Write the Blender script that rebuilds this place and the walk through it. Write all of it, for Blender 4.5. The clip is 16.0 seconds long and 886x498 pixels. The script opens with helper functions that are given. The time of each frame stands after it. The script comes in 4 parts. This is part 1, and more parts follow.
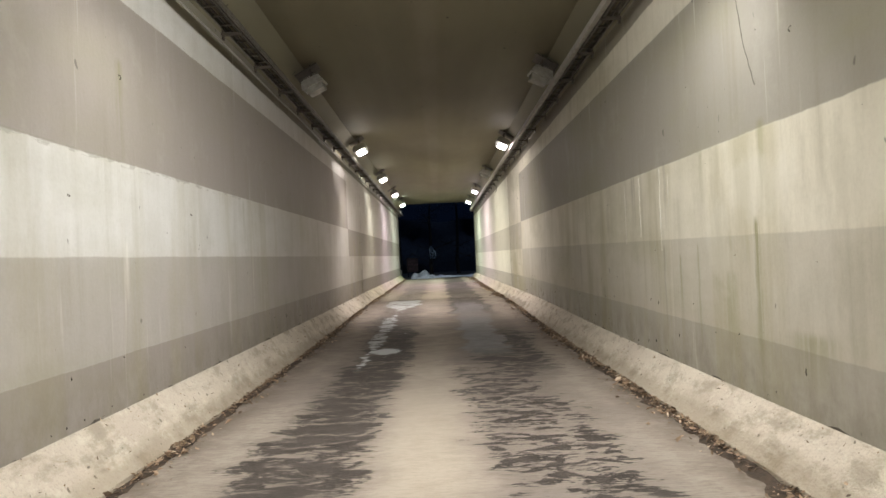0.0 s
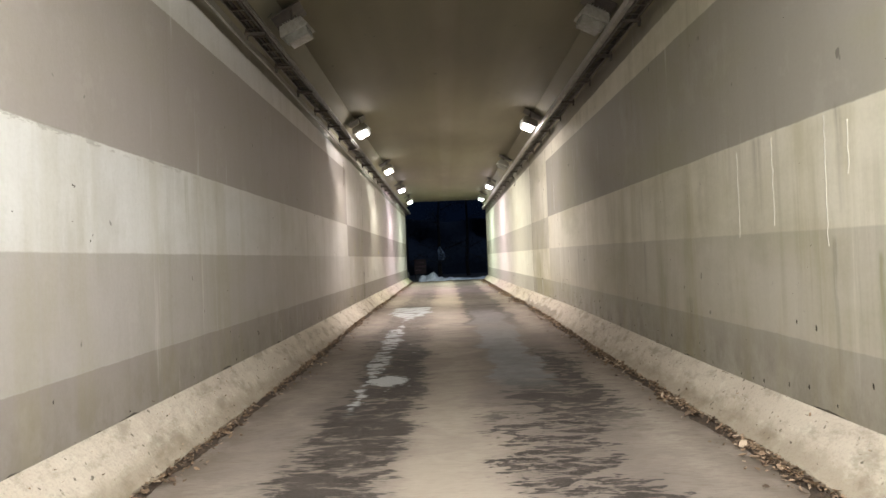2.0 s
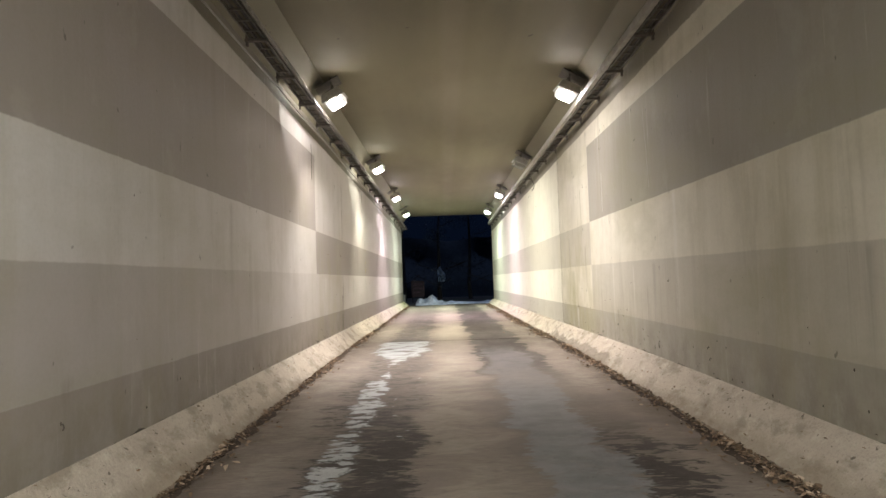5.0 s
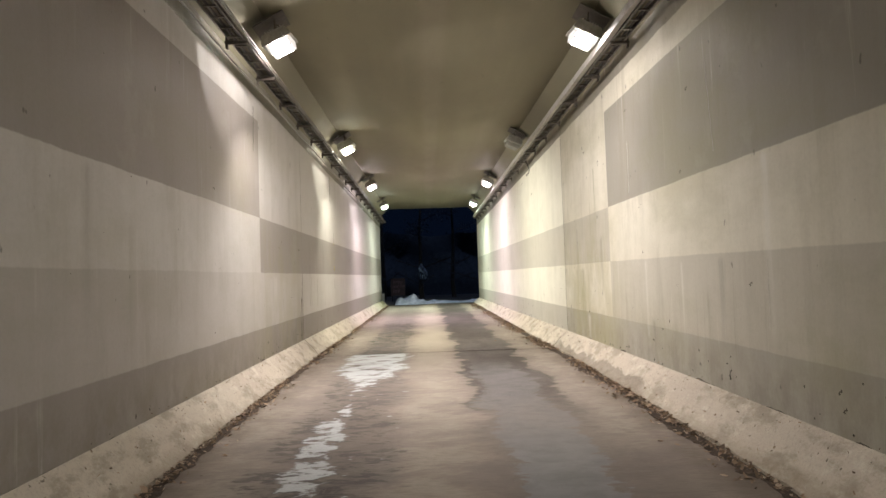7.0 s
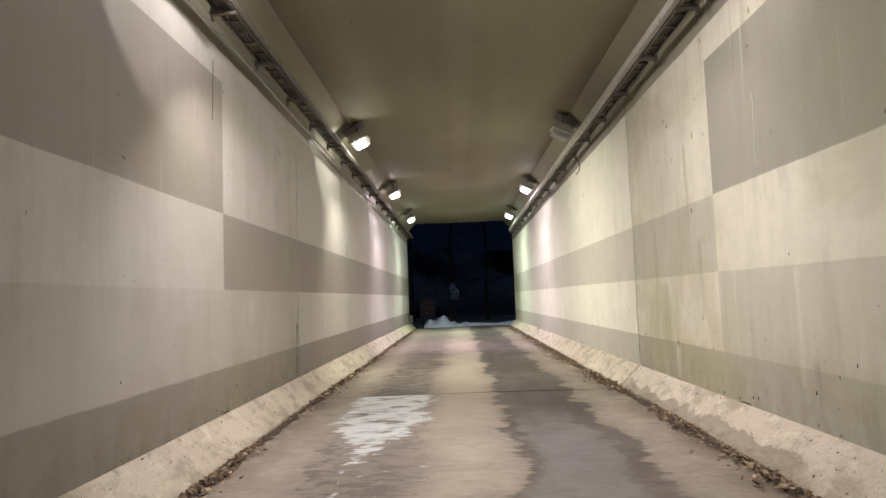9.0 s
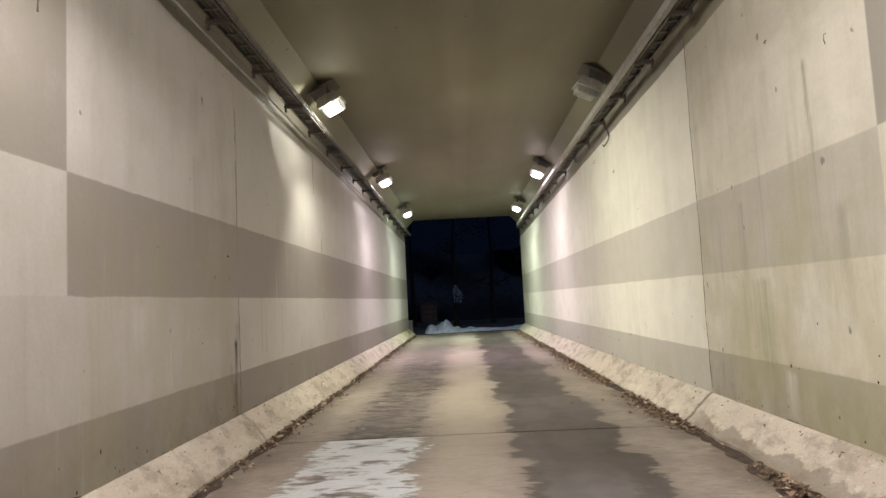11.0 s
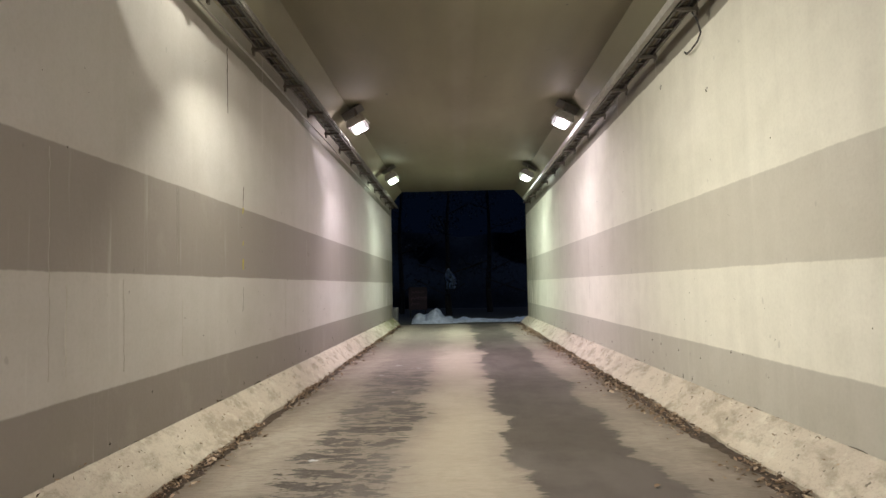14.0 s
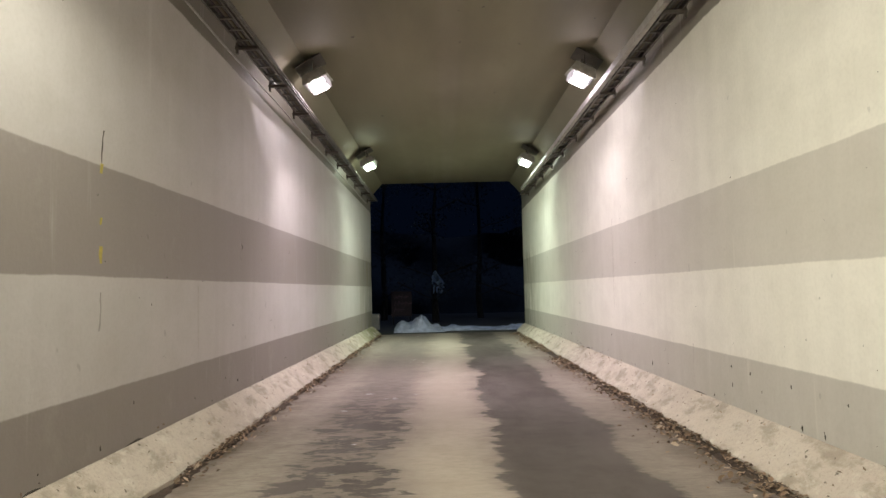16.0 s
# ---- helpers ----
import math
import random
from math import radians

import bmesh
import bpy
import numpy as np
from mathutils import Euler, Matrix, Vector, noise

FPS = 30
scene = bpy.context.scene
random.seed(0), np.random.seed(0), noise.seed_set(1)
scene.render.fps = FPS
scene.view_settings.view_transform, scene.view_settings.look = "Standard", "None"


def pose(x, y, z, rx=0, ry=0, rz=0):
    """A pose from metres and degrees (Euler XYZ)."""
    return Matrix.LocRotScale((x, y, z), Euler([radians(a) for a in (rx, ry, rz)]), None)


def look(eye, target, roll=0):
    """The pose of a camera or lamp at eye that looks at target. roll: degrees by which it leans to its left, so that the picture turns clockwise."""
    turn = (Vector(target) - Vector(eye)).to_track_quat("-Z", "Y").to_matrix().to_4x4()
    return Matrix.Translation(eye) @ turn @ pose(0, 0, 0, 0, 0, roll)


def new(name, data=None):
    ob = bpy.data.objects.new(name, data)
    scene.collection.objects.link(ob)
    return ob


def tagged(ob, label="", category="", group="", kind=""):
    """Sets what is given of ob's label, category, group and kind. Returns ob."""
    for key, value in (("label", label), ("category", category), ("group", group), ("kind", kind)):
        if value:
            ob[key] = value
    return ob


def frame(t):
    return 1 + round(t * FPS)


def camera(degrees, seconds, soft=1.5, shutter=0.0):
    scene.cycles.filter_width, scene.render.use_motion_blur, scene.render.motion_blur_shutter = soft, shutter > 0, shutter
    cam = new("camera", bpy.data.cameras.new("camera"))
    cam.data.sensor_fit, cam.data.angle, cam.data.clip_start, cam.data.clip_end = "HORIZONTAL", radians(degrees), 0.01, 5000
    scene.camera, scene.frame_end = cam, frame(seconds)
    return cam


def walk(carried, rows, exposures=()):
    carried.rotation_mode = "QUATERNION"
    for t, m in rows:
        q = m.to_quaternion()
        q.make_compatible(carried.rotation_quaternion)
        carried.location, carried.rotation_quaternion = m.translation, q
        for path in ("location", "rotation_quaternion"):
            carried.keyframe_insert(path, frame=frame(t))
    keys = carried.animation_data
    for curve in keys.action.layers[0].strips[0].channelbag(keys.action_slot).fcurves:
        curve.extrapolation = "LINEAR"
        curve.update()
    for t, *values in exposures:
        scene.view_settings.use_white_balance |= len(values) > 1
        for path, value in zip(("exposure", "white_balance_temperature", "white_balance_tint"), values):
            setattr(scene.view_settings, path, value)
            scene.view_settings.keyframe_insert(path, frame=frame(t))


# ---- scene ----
cam = camera(68.5, 16.0)
PATH = [
    (0, (0.014, 0.189, 1.534), (0.027, 2.188, 1.56), -2.5),
    (0.5, (-0.034, 0.876, 1.515), (-0.044, 2.875, 1.54), -2.5),
    (1, (-0.053, 1.536, 1.516), (-0.066, 3.535, 1.549), -2.5),
    (1.5, (-0.08, 2.2, 1.528), (-0.09, 4.2, 1.565), -2.5),
    (2, (-0.154, 2.794, 1.517), (-0.162, 4.794, 1.549), -2.3),
    (2.5, (-0.161, 3.502, 1.495), (-0.141, 5.502, 1.535), -2.2),
    (3, (-0.173, 4.133, 1.493), (-0.148, 6.132, 1.558), -2.2),
    (3.5, (-0.135, 4.864, 1.479), (-0.111, 6.862, 1.573), -2.2),
    (3.7, (-0.161, 5.166, 1.455), (-0.157, 7.163, 1.56), -2.1),
    (5.8, (-0.258, 8.087, 1.532), (-0.259, 10.085, 1.621), -1.8),
    (6, (-0.229, 8.297, 1.548), (-0.213, 10.295, 1.634), -1.9),
    (6.5, (-0.222, 8.982, 1.54), (-0.177, 10.98, 1.627), -2.0),
    (7, (-0.22, 9.635, 1.533), (-0.169, 11.632, 1.621), -1.9),
    (7.5, (-0.175, 10.3, 1.548), (-0.133, 12.296, 1.659), -1.9),
    (8, (-0.188, 10.97, 1.551), (-0.176, 12.965, 1.682), -1.7),
    (8.5, (-0.147, 11.622, 1.56), (-0.155, 13.616, 1.707), -1.7),
    (8.7, (-0.17, 11.909, 1.514), (-0.207, 13.903, 1.669), -1.8),
    (10.8, (-0.194, 14.694, 1.497), (-0.246, 16.687, 1.651), -2.9),
    (11, (-0.132, 14.964, 1.536), (-0.189, 16.957, 1.699), -2.9),
    (11.5, (-0.13, 15.621, 1.562), (-0.165, 17.612, 1.746), -2.7),
    (12, (-0.128, 16.266, 1.56), (-0.181, 18.256, 1.747), -2.2),
    (12.5, (-0.095, 16.94, 1.569), (-0.15, 18.93, 1.757), -1.7),
    (13, (-0.138, 17.602, 1.57), (-0.203, 19.594, 1.739), -1.3),
    (13.5, (-0.147, 18.273, 1.554), (-0.196, 20.267, 1.698), -1.1),
    (14, (-0.165, 18.947, 1.561), (-0.207, 20.944, 1.678), -1.1),
    (14.5, (-0.132, 19.647, 1.543), (-0.141, 21.644, 1.656), -1.1),
    (15, (-0.146, 20.337, 1.54), (-0.15, 22.334, 1.642), -1.0),
    (15.5, (-0.112, 21.036, 1.545), (-0.104, 23.033, 1.654), -1.0),
    (16, (-0.189, 21.709, 1.556), (-0.191, 23.705, 1.685), -1.3),
]
# seconds, stops
EXPOSURES = [(0.0, 0.15), (1.5, 0.36), (3.5, 0.68), (6.0, 0.74), (7.0, 0.55), (8.5, 0.30), (11.0, 0.12), (12.5, 0.12), (14.5, -0.05), (16.0, -0.10)]
walk(cam, [(t, look(eye, target, roll)) for t, eye, target, roll in PATH], EXPOSURES)

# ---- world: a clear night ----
world = bpy.data.worlds.new("night")
world.use_nodes = True
world.node_tree.nodes["Background"].inputs[0].default_value = (0.10, 0.22, 0.60, 1)
world.node_tree.nodes["Background"].inputs[1].default_value = 0.010
scene.world = world
# a weak blue fill lamp, added to lift the snow and trees outside
night_fill = new("night_fill", bpy.data.lights.new("night_fill", "SUN"))
night_fill.data.energy, night_fill.data.angle, night_fill.data.color = 0.30, radians(0.5), (0.45, 0.60, 1.0)
night_fill.matrix_basis = look((5, 38, 30), (0, 46, 0))

# ---- plan of the underpass, in metres: it runs along y ----
X_LEFT, X_RIGHT = -2.57, 2.41
Y_BACK, Y_END = -14.0, 43.0
Y_JOINT = 21.95
Y_PAINT = 18.9
TOE_LEFT, TOE_RIGHT = -2.29, 2.11
BANDS = (0.89, 1.68, 2.46, 3.84)
LAMP_POWER = 114.0
WALL_SPOT_POWER = 24.0
BEAM_SPREAD = 136.0
BEAM_AIM = (0.54, 0.30, -0.78)


def smooth(a, b, v):
    k = min(1.0, max(0.0, (v - a) / (b - a)))
    return k * k * (3 - 2 * k)


def floor_z(y):
    return 0.13 * smooth(9, 22, y) + 0.05 * smooth(24, 43, y)


def ceiling_z(y):
    return 4.87 + 0.011 * max(0.0, y - 20)


# ---- material helpers ----
class Sock:
    """A node socket on which sums and products can be written."""

    def __init__(self, tree, out):
        self.tree, self.out = tree, out

    def math(self, op, *args, clamp=False):
        n = self.tree.nodes.new("ShaderNodeMath")
        n.operation, n.use_clamp = op, clamp
        for i, a in enumerate((self, *args)):
            if isinstance(a, Sock):
                self.tree.links.new(a.out, n.inputs[i])
            else:
                n.inputs[i].default_value = a
        return Sock(self.tree, n.outputs[0])

    def __add__(self, o):
        return self.math("ADD", o)

    def __sub__(self, o):
        return self.math("SUBTRACT", o)

    def __mul__(self, o):
        return self.math("MULTIPLY", o)

    def abs(self):
        return self.math("ABSOLUTE")

    def minus_from(self, v):
        return self.math("MULTIPLY", -1.0) + v

    def step(self, edge, soft):
        """0 below the edge, 1 above, over a soft width."""
        n = self.tree.nodes.new("ShaderNodeMapRange")
        n.interpolation_type = "SMOOTHSTEP"
        self.tree.links.new(self.out, n.inputs[0])
        for i, e in ((1, -soft), (2, soft)):
            if isinstance(edge, Sock):
                self.tree.links.new((edge + e).out, n.inputs[i])
            else:
                n.inputs[i].default_value = edge + e
        return Sock(self.tree, n.outputs[0])

    def band(self, lo, hi, soft):
        return self.step(lo, soft) * self.step(hi, soft).minus_from(1.0)


class Mat:
    def __init__(self, name, rough=0.8, metal=0.0):
        self.m = bpy.data.materials.new(name)
        self.m.use_nodes = True
        self.t = self.m.node_tree
        self.b = self.t.nodes["Principled BSDF"]
        self.b.inputs["Roughness"].default_value = rough
        self.b.inputs["Metallic"].default_value = metal
        geo = self.t.nodes.new("ShaderNodeNewGeometry")
        sep = self.t.nodes.new("ShaderNodeSeparateXYZ")
        self.t.links.new(geo.outputs["Position"], sep.inputs[0])
        self.x, self.y, self.z = (Sock(self.t, sep.outputs[i]) for i in range(3))

    def noise(self, sx, sy, sz, detail=4.0, rough=0.55, shift=0.0, distort=0.0):
        """Noise of about 0..1 at so many waves a metre along x, y and z."""
        comb = self.t.nodes.new("ShaderNodeCombineXYZ")
        for i, (c, k) in enumerate(((self.x, sx), (self.y, sy), (self.z, sz))):
            self.t.links.new((c * k + shift).out, comb.inputs[i])
        n = self.t.nodes.new("ShaderNodeTexNoise")
        n.inputs["Scale"].default_value = 1.0
        n.inputs["Detail"].default_value = detail
        n.inputs["Roughness"].default_value = rough
        n.inputs["Distortion"].default_value = distort
        self.t.links.new(comb.outputs[0], n.inputs["Vector"])
        return Sock(self.t, n.outputs[0])

    def cells(self, scale):
        geo = self.t.nodes.new("ShaderNodeNewGeometry")
        v = self.t.nodes.new("ShaderNodeTexVoronoi")
        v.inputs["Scale"].default_value = scale
        self.t.links.new(geo.outputs["Position"], v.inputs["Vector"])
        return Sock(self.t, v.outputs["Distance"])

    def rgb(self, c):
        n = self.t.nodes.new("ShaderNodeRGB")
        n.outputs[0].default_value = (*c, 1)
        return Sock(self.t, n.outputs[0])

    def mix(self, f, a, b, mode="MIX"):
        n = self.t.nodes.new("ShaderNodeMix")
        n.data_type, n.blend_type, n.clamp_factor = "RGBA", mode, True
        if isinstance(f, Sock):
            self.t.links.new(f.out, n.inputs[0])
        else:
            n.inputs[0].default_value = f
        for i, c in ((6, a), (7, b)):
            c = c if isinstance(c, Sock) else self.rgb(c)
            self.t.links.new(c.out, n.inputs[i])
        return Sock(self.t, n.outputs[2])

    def color(self, c):
        c = c if isinstance(c, Sock) else self.rgb(c)
        self.t.links.new(c.out, self.b.inputs["Base Color"])
        return self

    def rough(self, r):
        self.t.links.new(r.out, self.b.inputs["Roughness"])
        return self

    def bump(self, h, depth, strength=1.0):
        n = self.t.nodes.new("ShaderNodeBump")
        n.inputs["Distance"].default_value = depth
        n.inputs["Strength"].default_value = strength
        self.t.links.new(h.out, n.inputs["Height"])
        self.t.links.new(n.outputs[0], self.b.inputs["Normal"])
        return self


# runs of dirt, algae and spilt paint down the walls: y, upper and lower end, half width, strength, kind
RUN_COLOUR = {"rust": (0.11, 0.085, 0.06), "algae": (0.21, 0.20, 0.085), "soot": (0.17, 0.15, 0.12), "paint": (0.72, 0.70, 0.66)}
RUNS = {
    "wall paint left": (
        (21.83, 1.24, 0.20, 0.036, 1.0, "rust"), (21.80, 0.80, 0.20, 0.06, 0.7, "rust"), (21.70, 1.0, 0.20, 0.035, 0.45, "soot"), (21.90, 1.42, 1.1, 0.07, 0.35, "soot"), (21.98, 3.75, 2.40, 0.014, 0.55, "soot"),
        (5.57, 3.28, 2.44, 0.045, 0.50, "algae"), (5.60, 1.76, 1.28, 0.030, 0.55, "paint"), (8.90, 2.40, 1.72, 0.035, 0.35, "algae"),
        (11.10, 0.95, 0.50, 0.05, 0.35, "soot"), (14.2, 2.4, 1.1, 0.06, 0.22, "soot"), (19.8, 1.62, 1.15, 0.10, 0.30, "paint"),
        (23.55, 1.66, 0.95, 0.02, 0.35, "paint"), (24.5, 2.46, 1.72, 0.03, 0.30, "soot"), (20.9, 3.0, 2.5, 0.12, 0.16, "soot")),
    "wall paint right": (
        (21.6, 0.8, 0.45, 0.05, 0.40, "soot"), (20.9, 2.3, 1.2, 0.05, 0.35, "soot"), (17.2, 0.95, 0.45, 0.04, 0.45, "soot"),
        (5.07, 1.72, 0.42, 0.035, 0.75, "algae"), (5.55, 1.30, 0.50, 0.10, 0.38, "algae"), (4.40, 0.92, 0.55, 0.22, 0.45, "algae"),
        (6.20, 1.55, 0.50, 0.022, 0.55, "algae"), (6.65, 1.45, 0.50, 0.024, 0.50, "algae"), (7.10, 1.55, 0.58, 0.020, 0.45, "soot"),
        (4.95, 2.45, 1.75, 0.05, 0.40, "algae"), (6.05, 2.38, 1.90, 0.04, 0.40, "algae"), (7.0, 2.42, 1.72, 0.03, 0.40, "soot"),
        (8.10, 2.40, 1.70, 0.06, 0.40, "soot"), (14.57, 2.42, 1.00, 0.045, 0.45, "paint"), (15.4, 1.62, 0.80, 0.06, 0.30, "soot"),
        (16.3, 1.6, 0.85, 0.03, 0.35, "paint"), (17.4, 1.65, 0.75, 0.04, 0.35, "paint"), (19.64, 3.15, 1.85, 0.030, 0.60, "algae"),
        (19.35, 2.05, 1.20, 0.05, 0.30, "soot"), (20.6, 1.60, 0.60, 0.14, 0.40, "algae"), (20.25, 0.85, 0.48, 0.07, 0.40, "paint"),
        (11.2, 1.62, 0.90, 0.06, 0.30, "soot"), (9.7, 1.0, 0.45, 0.08, 0.35, "soot"))}


def wall_paint(name, cream, grey, pale, dirt, shift):
    """Painted concrete with horizontal bands, drip streaks and soiling."""
    w = Mat(name, 0.62)
    wob = (w.noise(0, 1.3, 1.3, 3, 0.6, shift) - 0.5) * 0.028 + (w.noise(0, 14, 14, 3, 0.6, shift) - 0.5) * 0.012
    # the bands were not set out quite level
    if "left" in name:
        level = (w.y - 16.0) * -0.0027
    else:
        level = (w.y - 17.0).math("MINIMUM", 0.0) * -0.0062 + (w.y - 17.0).math("MAXIMUM", 0.0) * -0.0022
    z = w.z + wob + level
    late = (w.y + wob * 0.3).step(Y_PAINT, 0.012)
    early = late.minus_from(1.0)
    soft = 0.008
    b1, b2, b3, b4 = BANDS
    low = z.step(b1, soft).minus_from(1.0)
    # which bands are grey before and after the change of paint
    if "left" in name:
        # the second band runs on past the change of paint, to the joint, in a paler grey
        g = early * z.band(b3, b4, soft) + late * z.band(b2, b3, soft) + z.band(b1, b2, soft) * (w.y.step(14.0, 4.0) * -0.46 + 0.70) * w.y.step(Y_JOINT, 0.01).minus_from(1.0)
    else:
        g_late = z.band(b2, b3, soft) * (w.y.step(Y_JOINT, 0.01) * 0.35 + 0.65)
        g = early * (z.band(b1, b2, soft) * 0.56 + z.band(b3, b4, soft)) + late * g_late
    # each band was rolled in a slightly different shade
    tone = w.noise(0, 0.22, 0.5, 3, 0.5, shift + 7)
    cr = w.mix(tone, cream, pale)
    # on the left wall the cream fades to a whiter tone below y = 11
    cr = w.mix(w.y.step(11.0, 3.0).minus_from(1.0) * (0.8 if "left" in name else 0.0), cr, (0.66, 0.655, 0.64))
    shade = grey
    if "right" in name:
        # the far bay was painted anew; the upper band of the near one is the darkest
        fresh = (w.y + wob * 0.5).step(Y_JOINT, 0.01)
        cr = w.mix(fresh * 0.85, cr, (0.81, 0.785, 0.70))
        shade = w.mix(early * z.band(b3, b4, soft), grey, tuple(c * 0.80 for c in grey))
        shade = w.mix(fresh, shade, (0.56, 0.53, 0.468))
    col = w.mix(g, cr, shade)
    col = w.mix(low, col, tuple(c * 0.93 for c in grey) if "left" in name else w.mix(fresh, grey, (0.50, 0.475, 0.425)))
    bare = (w.z + wob * 2.0).step(4.17, 0.012)
    col = w.mix(bare, col, (0.235, 0.215, 0.18))
    # roller marks and boards of the formwork
    boards = w.noise(0, 2.2, 0.04, 2, 0.5, shift + 3)
    grain = w.noise(0, 30, 30, 5, 0.65, shift)
    col = w.mix((boards - 0.5).abs() * 0.35, col, (0.20, 0.185, 0.15), "MIX")
    col = w.mix((grain - 0.45) * 0.35, col, (0.25, 0.23, 0.2))
    dirty = (w.y + wob * 4).step(Y_JOINT, 0.05).minus_from(1.0) * 0.8 + 0.2
    # drip streaks that start at the band edges and fade on the way down
    streak = w.noise(0, 5.5, 0.22, 5, 0.7, shift + 11).step(0.61, 0.14)
    patch = w.noise(0, 0.5, 0.7, 3, 0.5, shift + 5).step(0.52, 0.12)
    col = w.mix(streak * patch * dirty * (dirt * 0.6), col, (0.20, 0.175, 0.105))
    pale_run = w.noise(0, 7.0, 0.35, 4, 0.65, shift + 23).step(0.66, 0.06)
    col = w.mix(pale_run * patch * 0.35, col, tuple(min(0.85, c * 1.15) for c in pale))
    # algae and soot in broad clouds
    cloud = w.noise(0, 0.35, 0.9, 6, 0.65, shift + 31).step(0.56, 0.14)
    col = w.mix(cloud * dirty * (dirt * 0.55), col, (0.27, 0.26, 0.13))
    splash = z.step(0.78, 0.28).minus_from(1.0) * w.noise(0, 3.0, 2.0, 6, 0.7, shift + 2).step(0.5, 0.14)
    col = w.mix(splash * dirty * 0.45, col, (0.16, 0.14, 0.10))
    veil = w.noise(0, 2.4, 0.7, 6, 0.68, shift + 71).step(0.55, 0.10) * w.noise(0, 0.6, 0.5, 3, 0.5, shift + 73).step(0.48, 0.14)
    col = w.mix(veil * dirty * (0.12 + dirt * 0.22), col, (0.24, 0.215, 0.15))
    worn = w.noise(0, 1.3, 1.1, 6, 0.7, shift + 77).step(0.60, 0.05)
    col = w.mix(worn * 0.06, col, (0.74, 0.72, 0.66))
    blotch = w.noise(0, 0.9, 1.2, 6, 0.62, shift + 51)
    col = w.mix((blotch - 0.5).abs() * 0.8, col, (0.30, 0.275, 0.215))
    stain = w.noise(0, 1.5, 0.16, 5, 0.62, shift + 57).step(0.57, 0.08) * w.y.band(3.0, 13.0, 2.0) * z.step(b3, 0.02).minus_from(1.0)
    col = w.mix(stain * dirt * 0.6, col, (0.30, 0.265, 0.13))
    algae = w.y.band(18.6, 21.93, 0.8) * z.step(2.2, 0.5).minus_from(1.0) * w.noise(0, 1.6, 0.7, 5, 0.6, shift + 67).step(0.48, 0.12)
    col = w.mix(algae * dirt * 0.7, col, (0.33, 0.30, 0.14))
    speck = w.noise(0, 9, 6, 2, 0.4, shift + 40).step(0.76, 0.02)
    col = w.mix(speck * (dirty * 0.5 + 0.1), col, (0.06, 0.055, 0.045))
    mouth = w.y.step(40.3, 1.8) * w.noise(0, 2.2, 0.7, 5, 0.65, shift + 61).step(0.5, 0.12) * w.z.step(2.7, 0.3).minus_from(1.0)
    col = w.mix(mouth * 0.6, col, (0.22, 0.21, 0.13))
    # flaking along the upper edge of the white band
    flake = z.band(b3 - 0.035, b3 + 0.012, 0.012) * w.y.band(2.0, 9.0, 1.5) * w.noise(0, 5, 22, 4, 0.65, shift + 83).step(0.55, 0.04)
    col = w.mix(flake * (0.45 if "left" in name else 0.0), col, (0.24, 0.22, 0.19))
    sway = (w.noise(0, 2.0, 3.0, 3, 0.6, shift + 91) - 0.5) * 0.07
    thread = w.noise(0, 16, 0.9, 4, 0.65, shift + 93)
    for ry, top, low_end, rw, strength, kind in RUNS[name]:
        side = ((w.y - ry + sway).abs() * (1 / rw)).minus_from(1.6).math("MULTIPLY", 0.8, clamp=True)
        fall = ((w.z - low_end) * (1 / (top - low_end))).math("MAXIMUM", 0.0) * 0.75 + 0.25
        run = side * fall * w.z.band(low_end, top, 0.04) * thread.step(0.44, 0.14)
        col = w.mix(run * (strength * 1.15), col, RUN_COLOUR[kind])
    if "right" in name:
        # touched-up patches with ragged edges
        for py, pz, ry, rz in ((5.7, 1.45, 0.3, 0.45), (5.0, 2.0, 0.5, 0.25)):
            blob = ((w.y - py) * (1 / ry)).math("POWER", 2.0) + ((w.z - pz) * (1 / rz)).math("POWER", 2.0) + (w.noise(0, 2.2, 2.2, 4, 0.6, py) - 0.5) * 5.0
            col = w.mix(blob.step(0.8, 0.5).minus_from(1.0) * 0.24, col, (0.66, 0.645, 0.59))
    w.color(col)
    w.rough(grain * 0.25 + 0.48)
    w.bump(grain * 0.35 + boards * 1.2 + w.noise(0, 5, 3, 4, 0.6, shift + 9) * 0.8, 0.006, 0.8)
    return w.m


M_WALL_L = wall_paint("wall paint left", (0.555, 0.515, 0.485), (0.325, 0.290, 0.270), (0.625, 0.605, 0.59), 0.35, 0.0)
M_WALL_R = wall_paint("wall paint right", (0.63, 0.59, 0.475), (0.385, 0.36, 0.315), (0.71, 0.675, 0.60), 0.62, 60.0)


def concrete(name, base, dark, bump=0.006, scale=1.0, stain=0.5, rough=0.85):
    c = Mat(name, rough)
    fine = c.noise(45 * scale, 45 * scale, 45 * scale, 5, 0.7)
    mid = c.noise(6 * scale, 6 * scale, 6 * scale, 5, 0.6)
    big = c.noise(0.9, 0.5, 0.9, 4, 0.6, 9)
    col = c.mix(mid.step(0.52, 0.2) * stain, base, dark)
    col = c.mix(big.step(0.55, 0.15) * stain * 0.8, col, dark)
    col = c.mix((fine - 0.5) * 0.7, col, tuple(0.5 * v for v in dark))
    pit = c.noise(22, 22, 22, 2, 0.4, 4).step(0.74, 0.03)
    col = c.mix(pit * 0.7, col, tuple(0.3 * v for v in dark))
    c.color(col)
    c.bump(fine * 0.4 + mid * 1.2 - pit * 0.6, bump)
    return c.m


